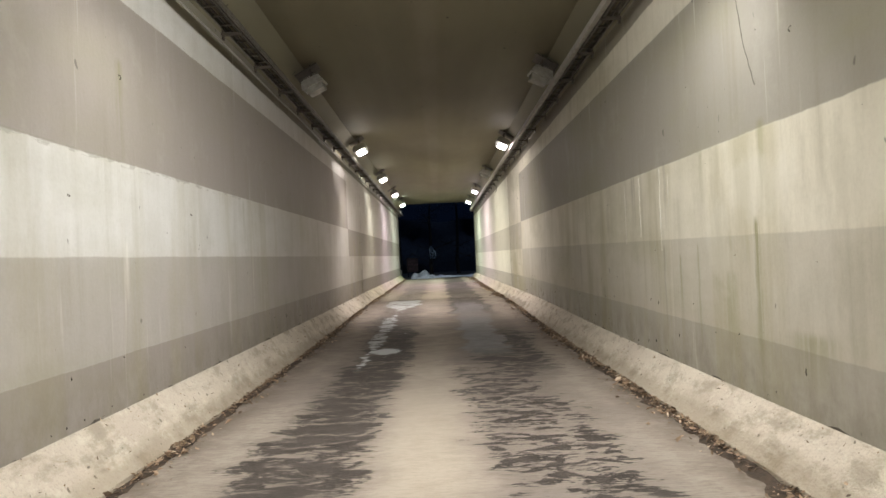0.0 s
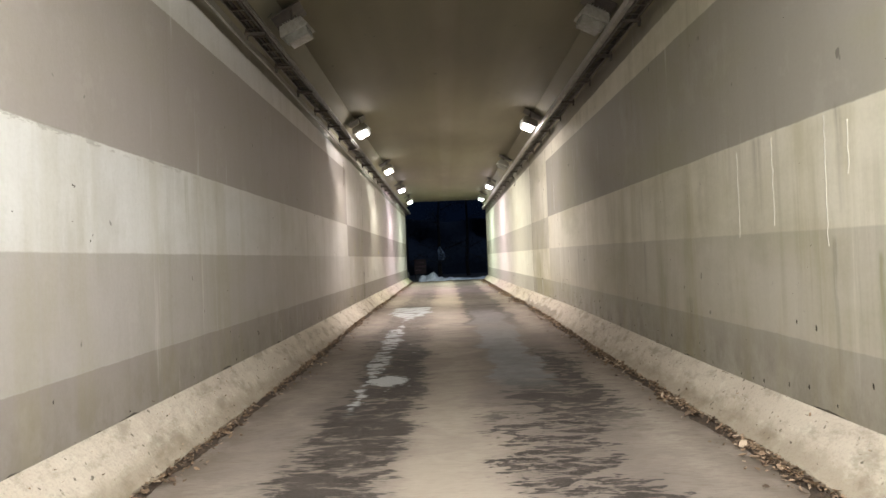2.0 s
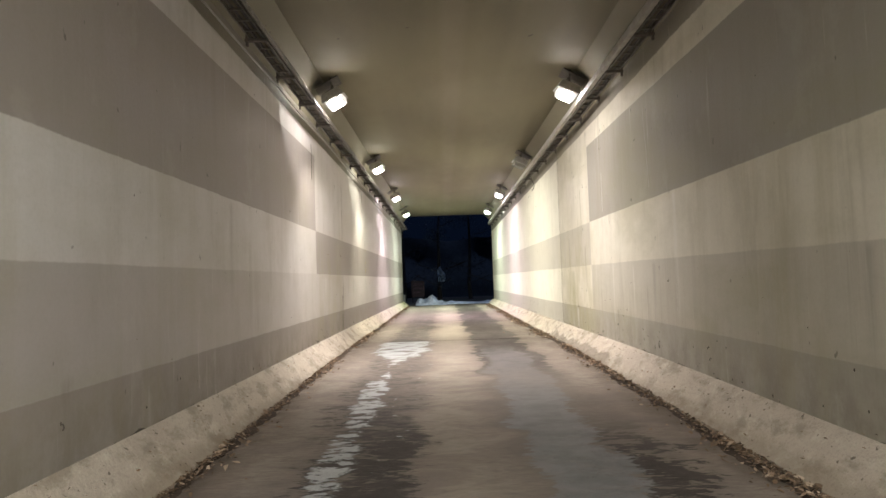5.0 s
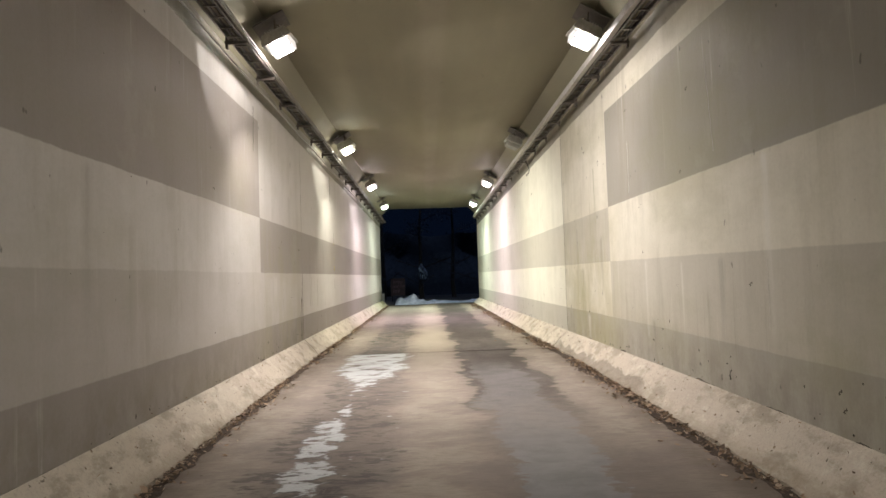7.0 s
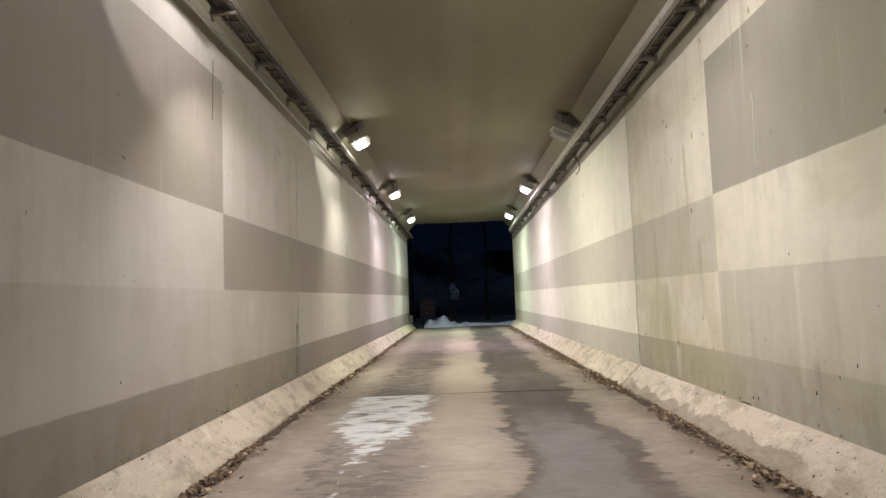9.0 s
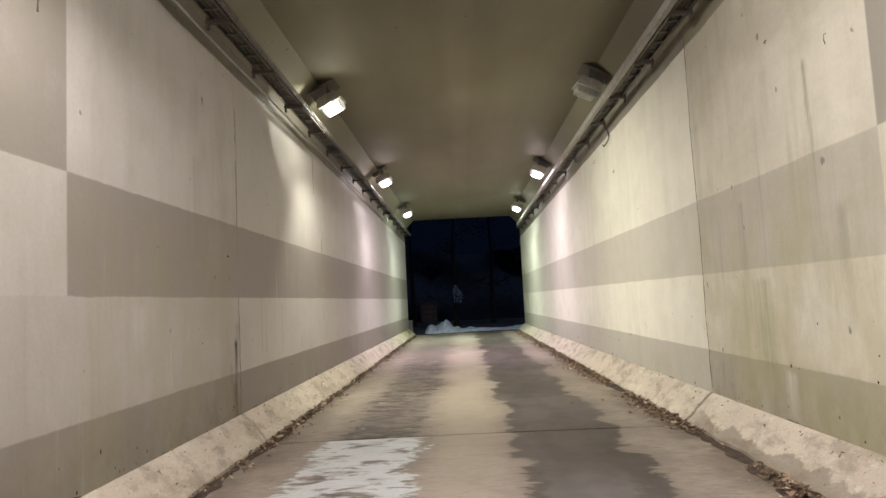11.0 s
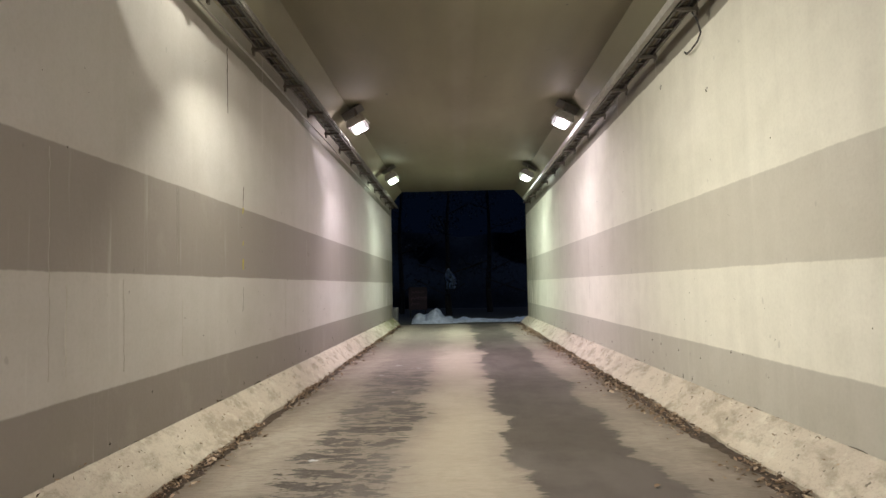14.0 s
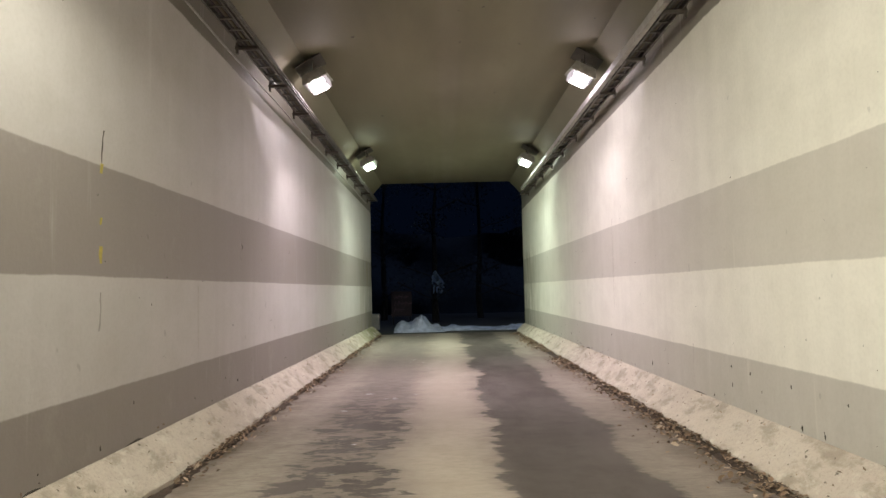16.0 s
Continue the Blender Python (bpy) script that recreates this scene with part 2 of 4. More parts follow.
def kerb_material():
    """Rough cast concrete with white crusts, brown grime and pits."""
    c = Mat("kerb concrete", 0.85)
    fine = c.noise(45, 45, 45, 5, 0.7)
    mid = c.noise(7, 5, 7, 6, 0.65)
    col = c.mix(c.noise(1.2, 0.8, 1.2, 4, 0.6, 9).step(0.5, 0.2), (0.50, 0.435, 0.365), (0.595, 0.53, 0.445))
    col = c.mix(mid.step(0.60, 0.07) * 0.6, col, (0.66, 0.62, 0.53))
    col = c.mix(c.noise(4, 2.5, 5, 6, 0.68, 21).step(0.56, 0.09) * 0.65, col, (0.27, 0.225, 0.165))
    col = c.mix(fine.step(0.6, 0.12) * 0.35, col, (0.22, 0.19, 0.15))
    col = c.mix(c.noise(20, 20, 20, 2, 0.4, 4).step(0.72, 0.03) * 0.8, col, (0.09, 0.075, 0.055))
    col = c.mix((c.z + (mid - 0.5) * 0.16).step(0.17, 0.07).minus_from(1.0) * 0.5, col, (0.23, 0.18, 0.12))
    soak = (c.z + (c.noise(3, 3, 3, 4, 0.6, 71) - 0.5) * 0.30).step(0.27, 0.012).minus_from(1.0) * c.x.step(0.0, 0.1) * c.y.band(17.0, 21.93, 0.4)
    col = c.mix(soak * 0.6, col, (0.16, 0.13, 0.10))
    moss = c.y.step(39.5, 2.5) * c.x.step(0.0, 0.1).minus_from(1.0) * c.noise(5, 4, 5, 4, 0.6, 33).step(0.45, 0.12)
    c.color(c.mix(moss * 0.75, col, (0.17, 0.19, 0.05)))
    c.bump(fine * 0.35 + mid * 1.4, 0.026)
    return c.m


M_KERB = kerb_material()
M_RAW = concrete("raw concrete", (0.30, 0.28, 0.25), (0.18, 0.165, 0.145))


def ceiling_material():
    c = Mat("ceiling paint", 0.7)
    boards = c.noise(1.6, 0.05, 0, 2, 0.5)
    fine = c.noise(25, 25, 10, 5, 0.65)
    soot = c.noise(0.8, 0.28, 0.5, 5, 0.6, 3).step(0.52, 0.2)
    col = c.mix(boards.step(0.5, 0.25), (0.262, 0.240, 0.158), (0.218, 0.200, 0.131))
    col = c.mix(c.x.band(-0.2, 0.12, 0.08) * 0.35, col, (0.33, 0.29, 0.22))
    col = c.mix(soot * 0.5, col, (0.16, 0.14, 0.10))
    col = c.mix((fine - 0.5) * 0.4, col, (0.15, 0.13, 0.1))
    spot = c.noise(7, 7, 2, 2, 0.4, 8).step(0.77, 0.02)
    col = c.mix(spot * 0.8, col, (0.06, 0.05, 0.04))
    c.color(col)
    c.bump(boards + fine * 0.4, 0.006)
    return c.m


M_CEILING = ceiling_material()


def floor_material():
    """Transversely brushed concrete with two wet wheel tracks and thin ice in the left one."""
    f = Mat("road concrete", 0.8)
    streak = f.noise(4.4, 12, 0, 5, 0.68, 0.0, 0.7)
    brush = f.noise(8.0, 44, 0, 4, 0.65, 19, 0.3)
    fine = f.noise(40, 60, 0, 5, 0.7, 2)
    big = f.noise(0.8, 0.35, 0, 5, 0.6, 5)
    mid = f.noise(3, 4, 0, 5, 0.65, 7)
    lobe = f.noise(0.35, 0.75, 0, 4, 0.6, 63) - 0.5
    lobe2 = f.noise(1.3, 1.8, 0, 4, 0.6, 67) - 0.5
    x = f.x + lobe * 0.6 + lobe2 * 0.4
    blob = f.noise(2.4, 4.6, 0, 6, 0.68, 87, 0.9)
    ragged = (streak - 0.5) * 0.55 + (brush - 0.5) * 0.28 + (blob - 0.5) * 0.95

    def track(centre, half, amount, soft=0.05, core=0.55):
        """Solid along its middle, breaking up into brushed streaks at its edges."""
        return (((x - centre).abs() * (1 / half)).minus_from(1.0).math("MINIMUM", core) + ragged * amount).step(0.24, soft)

    near = f.y.step(Y_JOINT, 0.01).minus_from(1.0)
    far = near.minus_from(1.0)
    # dry colours: warm cement grey, paler where it is worn
    col = f.mix(big.step(0.5, 0.2), (0.240, 0.204, 0.174), (0.330, 0.286, 0.243))
    col = f.mix(mid.step(0.56, 0.1) * 0.35, col, (0.185, 0.15, 0.13))
    col = f.mix(streak.step(0.57, 0.09) * 0.32, col, (0.165, 0.133, 0.112))
    col = f.mix(brush.step(0.56, 0.08) * 0.42, col, (0.155, 0.125, 0.105))
    col = f.mix(fine.step(0.62, 0.1) * 0.5, col, (0.17, 0.14, 0.12))
    crown = (x + ragged * 0.3).band(-0.55, 0.30, 0.28)
    col = f.mix(crown * (f.y.band(9.0, 21.0, 2.5) * -0.25 + 0.45), col, (0.39, 0.33, 0.27))
    # damp mottling between the tracks
    mottle = f.noise(1.1, 1.6, 0, 6, 0.66, 81, 0.6).step(0.53, 0.07) * f.y.band(8.0, 20.0, 3.0)
    col = f.mix(mottle * 0.5, col, (0.19, 0.155, 0.145))
    # the wheel tracks stay damp all over
    tracks = (x - 0.82 + ragged * 0.3).abs().step(0.62, 0.3).minus_from(1.0) + (x + 1.08 + ragged * 0.3).abs().step(0.48, 0.28).minus_from(1.0)
    col = f.mix(tracks * 0.52, col, (0.135, 0.112, 0.102))
    # wet tracks
    run = (f.y - 4.3).math("MAXIMUM", 0.0).math("MINIMUM", 5.5)
    left = track(run * 0.045 - 1.17, 0.50, 2.3, 0.16, 0.42) * (f.y + ragged * 2.5).step(14.2, 1.8).minus_from(1.0)
    left_thin = track(-1.08, 0.5, 3.0, 0.06, 0.12) * f.y.band(13.0, 21.9, 1.0) * 0.6
    right = track(run * -0.055 + 0.88, 0.54, 2.7, 0.06, 0.22) * (f.y + ragged * 2.0).step(9.4, 0.9).minus_from(1.0)
    right_mid = track(1.02, 0.60, 2.4, 0.05, 0.35) * f.y.band(8.8, 13.2, 0.9)
    right_far = track(0.82, 0.70, 0.55, 0.05) * (f.y + ragged * 4.0).step(17.0, 1.4)
    left_far = track(-1.10, 0.46, 2.8, 0.06, 0.26) * far * (f.y + ragged * 3).step(31.0, 3.0).minus_from(1.0) * 0.9
    wet = (left + left_thin + right + right_mid + right_far * 0.86 + left_far).math("MINIMUM", 1.0)
    soaked = f.mix(mid.step(0.5, 0.2), (0.030, 0.025, 0.022), (0.058, 0.048, 0.043))
    soaked = f.mix(fine.step(0.58, 0.12) * 0.5, soaked, (0.13, 0.11, 0.10))
    # paler greyish patches put a dull sheen into the soaked colour past y = 15
    soaked = f.mix(f.noise(1.0, 0.45, 0, 4, 0.6, 95).step(0.52, 0.14) * f.y.step(15.0, 2.0) * 0.6, soaked, (0.135, 0.115, 0.112))
    col = f.mix(wet * 0.95, col, soaked)
    # frozen film in the right track, its pale grey sheen put into the colour
    film_sheen = track(0.76, 0.46, 1.3) * f.y.band(10.6, 20.0, 0.8) * (f.y.step(15.6, 1.2) * -0.5 + 0.85)
    col = f.mix(film_sheen * 0.85, col, f.mix(mid.step(0.5, 0.2), (0.19, 0.19, 0.197), (0.26, 0.26, 0.267)))
    # damp seams along the gutters
    damp = (f.x + 0.09).abs().step(1.93, 0.26) * f.noise(1.8, 1.6, 0, 5, 0.62, 31).step(0.47, 0.08)
    col = f.mix(damp * 0.65, col, (0.12, 0.09, 0.068))
    # thin ice in the left track: a ribbon of transverse flakes, a pad and a broad patch before the joint
    off = (f.x + 1.19 + lobe2 * 0.35).abs()
    breadth = f.y.band(14.0, 16.3, 0.7) * 0.12 + f.y.band(11.7, 13.4, 0.4) * 0.10 - f.y.band(16.9, 18.5, 0.5) * 0.05 + (f.noise(0, 1.4, 0, 3, 0.6, 75) - 0.5) * 0.30 + 0.06
    ribbon = (breadth - off + ragged * 0.34).step(0.02, 0.025) * f.y.band(9.4, 18.8, 0.5)
    ribbon = ribbon * f.noise(3.0, 6.0, 0, 4, 0.65, 41).step(0.48, 0.04)
    wide = (f.y - 18.0).math("MAXIMUM", 0.0).math("MINIMUM", 1.9) * 0.28
    patch = (wide - (f.x + 1.15).abs() + ragged * 0.65 + lobe2 * 0.5).step(0.03, 0.04) * f.y.band(18.1, Y_JOINT - 0.02, 0.03)
    patch = patch * f.noise(2.2, 5, 0, 5, 0.65, 45, 0.4).step(0.43, 0.06)
    pad = ((f.x + 0.90) * 2.6).math("POWER", 2.0) + ((f.y - 10.95) * 2.2).math("POWER", 2.0) + lobe2 * 2.6 + ragged * 1.9
    pad = pad.step(0.42, 0.08).minus_from(1.0)
    bits = (x + 1.0).abs().step(0.4, 0.1).minus_from(1.0) * f.y.step(22.5, 0.4) * f.noise(2.6, 4.0, 0, 3, 0.5, 49).step(0.70, 0.015)
    flecks = (x + 0.85).abs().step(0.25, 0.1).minus_from(1.0) * f.y.band(10.0, 18.0, 1.0) * f.noise(5.0, 9.0, 0, 2, 0.4, 53).step(0.71, 0.012)
    ice = ((ribbon + patch + pad + flecks).math("MINIMUM", 1.0) * near + bits).math("MINIMUM", 1.0)
    col = f.mix(ice * (fine * 0.7 + mid * 0.5 + 0.1), col, (0.55, 0.58, 0.60))
    f.color(col)
    f.b.inputs["Specular IOR Level"].default_value = 0.18
    f.rough((fine * 0.2 + 0.74) - wet * 0.20 - film_sheen * 0.08 - ice * 0.30)
    f.bump((brush * 0.6 + streak * 0.5) * (wet * 0.85).minus_from(1.0) + fine * 0.4 + mid * 0.4 + ice * 0.8, 0.010, 0.9)
    return f.m


M_FLOOR = floor_material()


def simple(name, base, other, scale=12.0, rough=0.5, metal=0.0, bump=0.002):
    c = Mat(name, rough, metal)
    n = c.noise(scale, scale, scale, 5, 0.65)
    g = c.noise(scale * 6, scale * 6, scale * 6, 3, 0.6, 5)
    c.color(c.mix(n.step(0.5, 0.22), base, other))
    c.rough(g * 0.25 + (rough - 0.12))
    c.bump(g + n, bump)
    return c.m


M_ZINC = simple("galvanised steel", (0.22, 0.205, 0.185), (0.11, 0.098, 0.08), 14, 0.45, 0.7)
M_DARK = simple("dirty steel", (0.075, 0.068, 0.06), (0.12, 0.10, 0.08), 12, 0.6, 0.4)
M_TRUNK = simple("white trunking", (0.40, 0.385, 0.355), (0.28, 0.265, 0.235), 6, 0.45)
M_CABLE = simple("black cable", (0.03, 0.03, 0.032), (0.06, 0.055, 0.05), 20, 0.55)
M_CABLE_TAN = simple("dusty cable", (0.13, 0.11, 0.065), (0.08, 0.07, 0.05), 9, 0.7)
M_HOUSING = simple("lamp housing", (0.46, 0.45, 0.42), (0.33, 0.315, 0.275), 16, 0.5)
M_GASKET = simple("rubber gasket", (0.03, 0.03, 0.03), (0.05, 0.047, 0.043), 16, 0.8)
M_DEADGLASS = simple("dead lamp glass", (0.36, 0.36, 0.33), (0.26, 0.255, 0.225), 9, 0.2)
M_HAIR = simple("hairline crack", (0.42, 0.39, 0.35), (0.50, 0.465, 0.42), 9, 0.9)
M_SCAB = simple("rust scab", (0.030, 0.025, 0.020), (0.065, 0.05, 0.038), 25, 0.95)
M_JOINT = simple("joint dirt", (0.13, 0.115, 0.09), (0.22, 0.20, 0.165), 9, 0.95)
M_LIME = simple("lime", (0.62, 0.595, 0.54), (0.52, 0.495, 0.44), 18, 0.9)
M_FOAM = simple("yellow joint foam", (0.62, 0.50, 0.10), (0.42, 0.35, 0.12), 22, 0.9)
M_CRACK = simple("crack", (0.07, 0.062, 0.052), (0.12, 0.105, 0.085), 20, 0.95)
M_SNOW = simple("old snow", (0.46, 0.51, 0.66), (0.26, 0.29, 0.40), 5, 0.7, 0.0, 0.03)
M_SOIL = simple("gutter soil", (0.085, 0.058, 0.04), (0.045, 0.032, 0.024), 14, 0.95, 0.0, 0.01)
M_GROUND = simple("night ground", (0.05, 0.05, 0.05), (0.035, 0.035, 0.038), 3, 0.9, 0.0, 0.01)
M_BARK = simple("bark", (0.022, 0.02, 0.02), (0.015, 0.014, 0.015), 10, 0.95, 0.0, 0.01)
# leaves: the dark navy haze of the night is put into their colour
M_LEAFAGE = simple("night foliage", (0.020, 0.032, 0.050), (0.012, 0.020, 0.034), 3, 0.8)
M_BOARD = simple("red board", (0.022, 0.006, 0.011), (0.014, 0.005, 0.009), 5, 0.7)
M_BOARD_MARK = simple("pale paint marks", (0.22, 0.11, 0.16), (0.14, 0.07, 0.11), 9, 0.7)
M_TARP = simple("blue sheet", (0.45, 0.58, 0.78), (0.15, 0.21, 0.34), 4, 0.5)


def leaf_material():
    c = Mat("dry leaf", 0.75)
    geo = c.t.nodes.new("ShaderNodeNewGeometry")
    ramp = c.t.nodes.new("ShaderNodeValToRGB")
    ramp.color_ramp.elements[0].color = (0.085, 0.058, 0.040, 1)
    ramp.color_ramp.elements[1].color = (0.56, 0.45, 0.34, 1)
    e = ramp.color_ramp.elements.new(0.55)
    e.color = (0.22, 0.15, 0.095, 1)
    e = ramp.color_ramp.elements.new(0.85)
    e.color = (0.36, 0.25, 0.17, 1)
    c.t.links.new(geo.outputs["Random Per Island"], ramp.inputs[0])
    c.color(c.mix((c.noise(60, 60, 60, 3) - 0.4) * 0.5, Sock(c.t, ramp.outputs[0]), (0.05, 0.03, 0.02)))
    return c.m


M_LEAF = leaf_material()


def glow(name, c, strength):
    m = bpy.data.materials.new(name)
    m.use_nodes = True
    b = m.node_tree.nodes["Principled BSDF"]
    b.inputs["Base Color"].default_value = (0.45, 0.46, 0.45, 1)
    b.inputs["Roughness"].default_value = 0.25
    b.inputs["Emission Color"].default_value = (*c, 1)
    b.inputs["Emission Strength"].default_value = strength
    return m


# ---- mesh helpers ----
def mesh_of(name, verts, faces, material, smooth_shade=False):
    me = bpy.data.meshes.new(name)
    me.from_pydata([tuple(v) for v in verts], [], faces)
    me.update()
    me.materials.append(material)
    if smooth_shade:
        me.polygons.foreach_set("use_smooth", [True] * len(me.polygons))
    return me


def part(name, bm, material, parent=None, label="", smooth_shade=False):
    """Links a bmesh as one mesh object, under a parent if there is one."""
    bmesh.ops.recalc_face_normals(bm, faces=bm.faces)
    me = bpy.data.meshes.new(name)
    bm.to_mesh(me)
    bm.free()
    me.materials.append(material)
    if smooth_shade:
        me.polygons.foreach_set("use_smooth", [True] * len(me.polygons))
    return put_under(new(name, me), parent, label)


def put_under(ob, parent, label=""):
    if parent is not None:
        ob.parent = parent
    if label:
        ob["label"] = label
    return ob


def box(bm, x0, x1, y0, y1, z0, z1, bevel=0.0, m=None):
    vs = [bm.verts.new((x, y, z)) for x in (x0, x1) for y in (y0, y1) for z in (z0, z1)]
    fs = [bm.faces.new([vs[i] for i in q]) for q in
          ((0, 1, 3, 2), (4, 6, 7, 5), (0, 4, 5, 1), (2, 3, 7, 6), (0, 2, 6, 4), (1, 5, 7, 3))]
    if bevel:
        es = list({e for f in fs for e in f.edges})
        out = bmesh.ops.bevel(bm, geom=es, offset=bevel, segments=2, affect="EDGES", profile=0.5)
        vs = list({v for f in out["faces"] for v in f.verts} | {v for v in vs if v.is_valid})
    if m is not None:
        bmesh.ops.transform(bm, matrix=m, verts=vs)
    return bm


def tube(bm, pts, r, n=8):
    """A round bar along points."""
    pts = [Vector(p) for p in pts]
    rings = []
    for i, p in enumerate(pts):
        d = (pts[min(i + 1, len(pts) - 1)] - pts[max(i - 1, 0)]).normalized()
        up = Vector((0, 0, 1)) if abs(d.z) < 0.9 else Vector((1, 0, 0))
        a = d.cross(up).normalized()
        b = d.cross(a)
        rings.append([bm.verts.new(p + r * (math.cos(k) * a + math.sin(k) * b)) for k in np.linspace(0, math.tau, n, False)])
    for u, v in zip(rings, rings[1:]):
        for i in range(n):
            bm.faces.new((u[i], u[(i + 1) % n], v[(i + 1) % n], v[i]))
    bm.faces.new(rings[0])
    bm.faces.new(rings[-1])
    return bm


def loft(sections, closed=True):
    """A skin over cross sections of equal length; closed: each section is a ring and the ends are capped."""
    bm = bmesh.new()
    rows = [[bm.verts.new(p) for p in sec] for sec in sections]
    n = len(rows[0])
    for a, b in zip(rows, rows[1:]):
        for i in range(n if closed else n - 1):
            bm.faces.new((a[i], a[(i + 1) % n], b[(i + 1) % n], b[i]))
    if closed:
        bm.faces.new(rows[0])
        bm.faces.new(rows[-1])
    return bm


def span(a, b, step):
    return list(np.linspace(a, b, max(2, int(round((b - a) / step)) + 1)))


# ---- structure: floor ----
def slab(y0, y1, floor):
    ys = span(y0, y1, 0.5)
    secs = []
    for y in ys:
        z = floor_z(y)
        top = [(x, y, z + 0.012 * (1 - (x / 2.3) ** 2)) for x in np.linspace(X_LEFT - 0.02, X_RIGHT + 0.02, 13)]
        secs.append(top + [(X_RIGHT + 0.02, y, z - 0.2), (X_LEFT - 0.02, y, z - 0.2)])
    return part("slab", loft(secs), M_FLOOR, floor)


bm = box(bmesh.new(), X_LEFT - 0.5, X_RIGHT + 0.5, Y_BACK, Y_END, -0.6, -0.25)
floor = tagged(part("floor", bm, M_RAW), "brushed concrete road with wet wheel tracks and thin ice", "floor", kind="structure")
slab(Y_BACK, Y_JOINT - 0.024, floor)
slab(Y_JOINT + 0.024, Y_END, floor)
bm = loft([[(X_LEFT, y, floor_z(y) - 0.03), (X_RIGHT, y, floor_z(y) - 0.03), (X_RIGHT, y, floor_z(y) - 0.1), (X_LEFT, y, floor_z(y) - 0.1)]
           for y in (Y_JOINT - 0.024, Y_JOINT + 0.024)])
part("joint_filler", bm, M_GASKET, floor, "black rubber joint across the road")


# ---- structure: walls with haunches, cast in bays ----
def wall(side, x, joints, material, label):
    s = 1 if side == "right" else -1
    bm = box(bmesh.new(), min(x + s * 0.25, x + s * 0.6), max(x + s * 0.25, x + s * 0.6), Y_BACK, Y_END - 0.02, -0.6, 5.6)
    root = tagged(part("wall_" + side, bm, M_RAW), label, "wall", kind="structure")
    for a, b in zip(joints, joints[1:]):
        secs = []
        for y in span(a + 0.002, b - 0.002, 1.0):
            zc = ceiling_z(y)
            secs.append([(x, y, -0.3), (x, y, 0.9), (x, y, 2.5), (x, y, zc - 0.44), (x, y, zc - 0.434), (x + s * 0.26, y, zc - 0.434), (x + s * 0.26, y, -0.3)])
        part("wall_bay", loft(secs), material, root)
    secs = []
    for y in span(Y_BACK, Y_END, 1.0):
        zc = ceiling_z(y)
        secs.append([(x, y, zc - 0.43), (x - s * 0.40, y, zc), (x - s * 0.40, y, zc + 0.1), (x + s * 0.3, y, zc + 0.1), (x + s * 0.3, y, zc - 0.43)])
    part("haunch", loft(secs), M_CEILING, root, "sooty beige concrete haunch under the ceiling")
    return root


wall_left = wall("left", X_LEFT, [Y_BACK, Y_JOINT, Y_END], M_WALL_L, "concrete wall painted in grey and cream bands")
wall_right = wall("right", X_RIGHT, [Y_BACK, Y_JOINT, 31.7, Y_END], M_WALL_R, "stained concrete wall painted in cream and grey bands")

secs = []
for y in span(Y_BACK, Y_END, 1.0):
    zc = ceiling_z(y)
    secs.append([(X_LEFT + 0.401, y, zc), (X_RIGHT - 0.401, y, zc), (X_RIGHT - 0.401, y, zc + 0.5), (X_LEFT + 0.401, y, zc + 0.5)])
ceiling = tagged(part("ceiling", loft(secs), M_CEILING), "sooty beige painted concrete ceiling", "ceiling", kind="structure")


# ---- structure: sloping kerbs along both walls ----
def kerb_top(side, y):
    return 0.45 + 0.025 * smooth(12, 26, y) if side == "left" else 0.385 + 0.085 * smooth(8, 17, y)


def kerb(side, wx, tx, joints, seed):
    s = 1 if side == "right" else -1
    root = None
    for a, b in zip(joints, joints[1:]):
        secs = []
        for y in span(a + (0.034 if a > 0 else 0), b - (0.032 if b < 40 else 0), 0.11):
            z = floor_z(y)
            top = kerb_top(side, y)

            def rough(u, amount):
                return amount * noise.fractal(Vector((u * 3 + seed, y * 2.3, u * 2)), 0.8, 2.1, 4)
            low = tx + rough(0, 0.026)
            lip = z + 0.05 + rough(1, 0.014)
            ring = [(low, y, z - 0.1), (low + s * 0.004, y, lip)]
            for k in (0.2, 0.4, 0.6, 0.8, 0.955):
                r = math.sin(math.pi * min(1.0, k * 1.05)) * (rough(2 + k, 0.024) + 0.011 * noise.noise(Vector((k * 9 + seed, y * 9, 3))))
                ring.append((tx + s * 0.02 + (wx - tx - s * 0.02) * k - s * 0.0006 + s * r * 0.4, y, lip + (top - lip) * k + r + 0.018 * math.sin(math.pi * k)))
            ring += [(wx - s * 0.003, y, top - 0.03), (wx + s * 0.05, y, top - 0.03), (wx + s * 0.05, y, z - 0.1)]
            secs.append(ring)
        ob = part("kerb_" + side if root is None else "kerb_block", loft(secs), M_KERB, root)
        if root is None:
            root = tagged(ob, "rough cast concrete kerb sloping up to the wall", "kerb", kind="structure")
    return root


def kerb_joint(side, wx, tx):
    s = 1 if side == "right" else -1
    z, top = floor_z(Y_JOINT), kerb_top(side, Y_JOINT)
    secs = [[(tx + s * 0.03, y, z - 0.05), (tx + s * 0.04, y, z + 0.005), (wx + s * 0.02, y, top - 0.06), (wx + s * 0.02, y, z - 0.05)] for y in (Y_JOINT - 0.036, Y_JOINT + 0.036)]
    tagged(part("trim_kerb_joint_" + side, loft(secs), M_GASKET), "black filler in the joint between two kerb blocks", "joint", kind="structure")


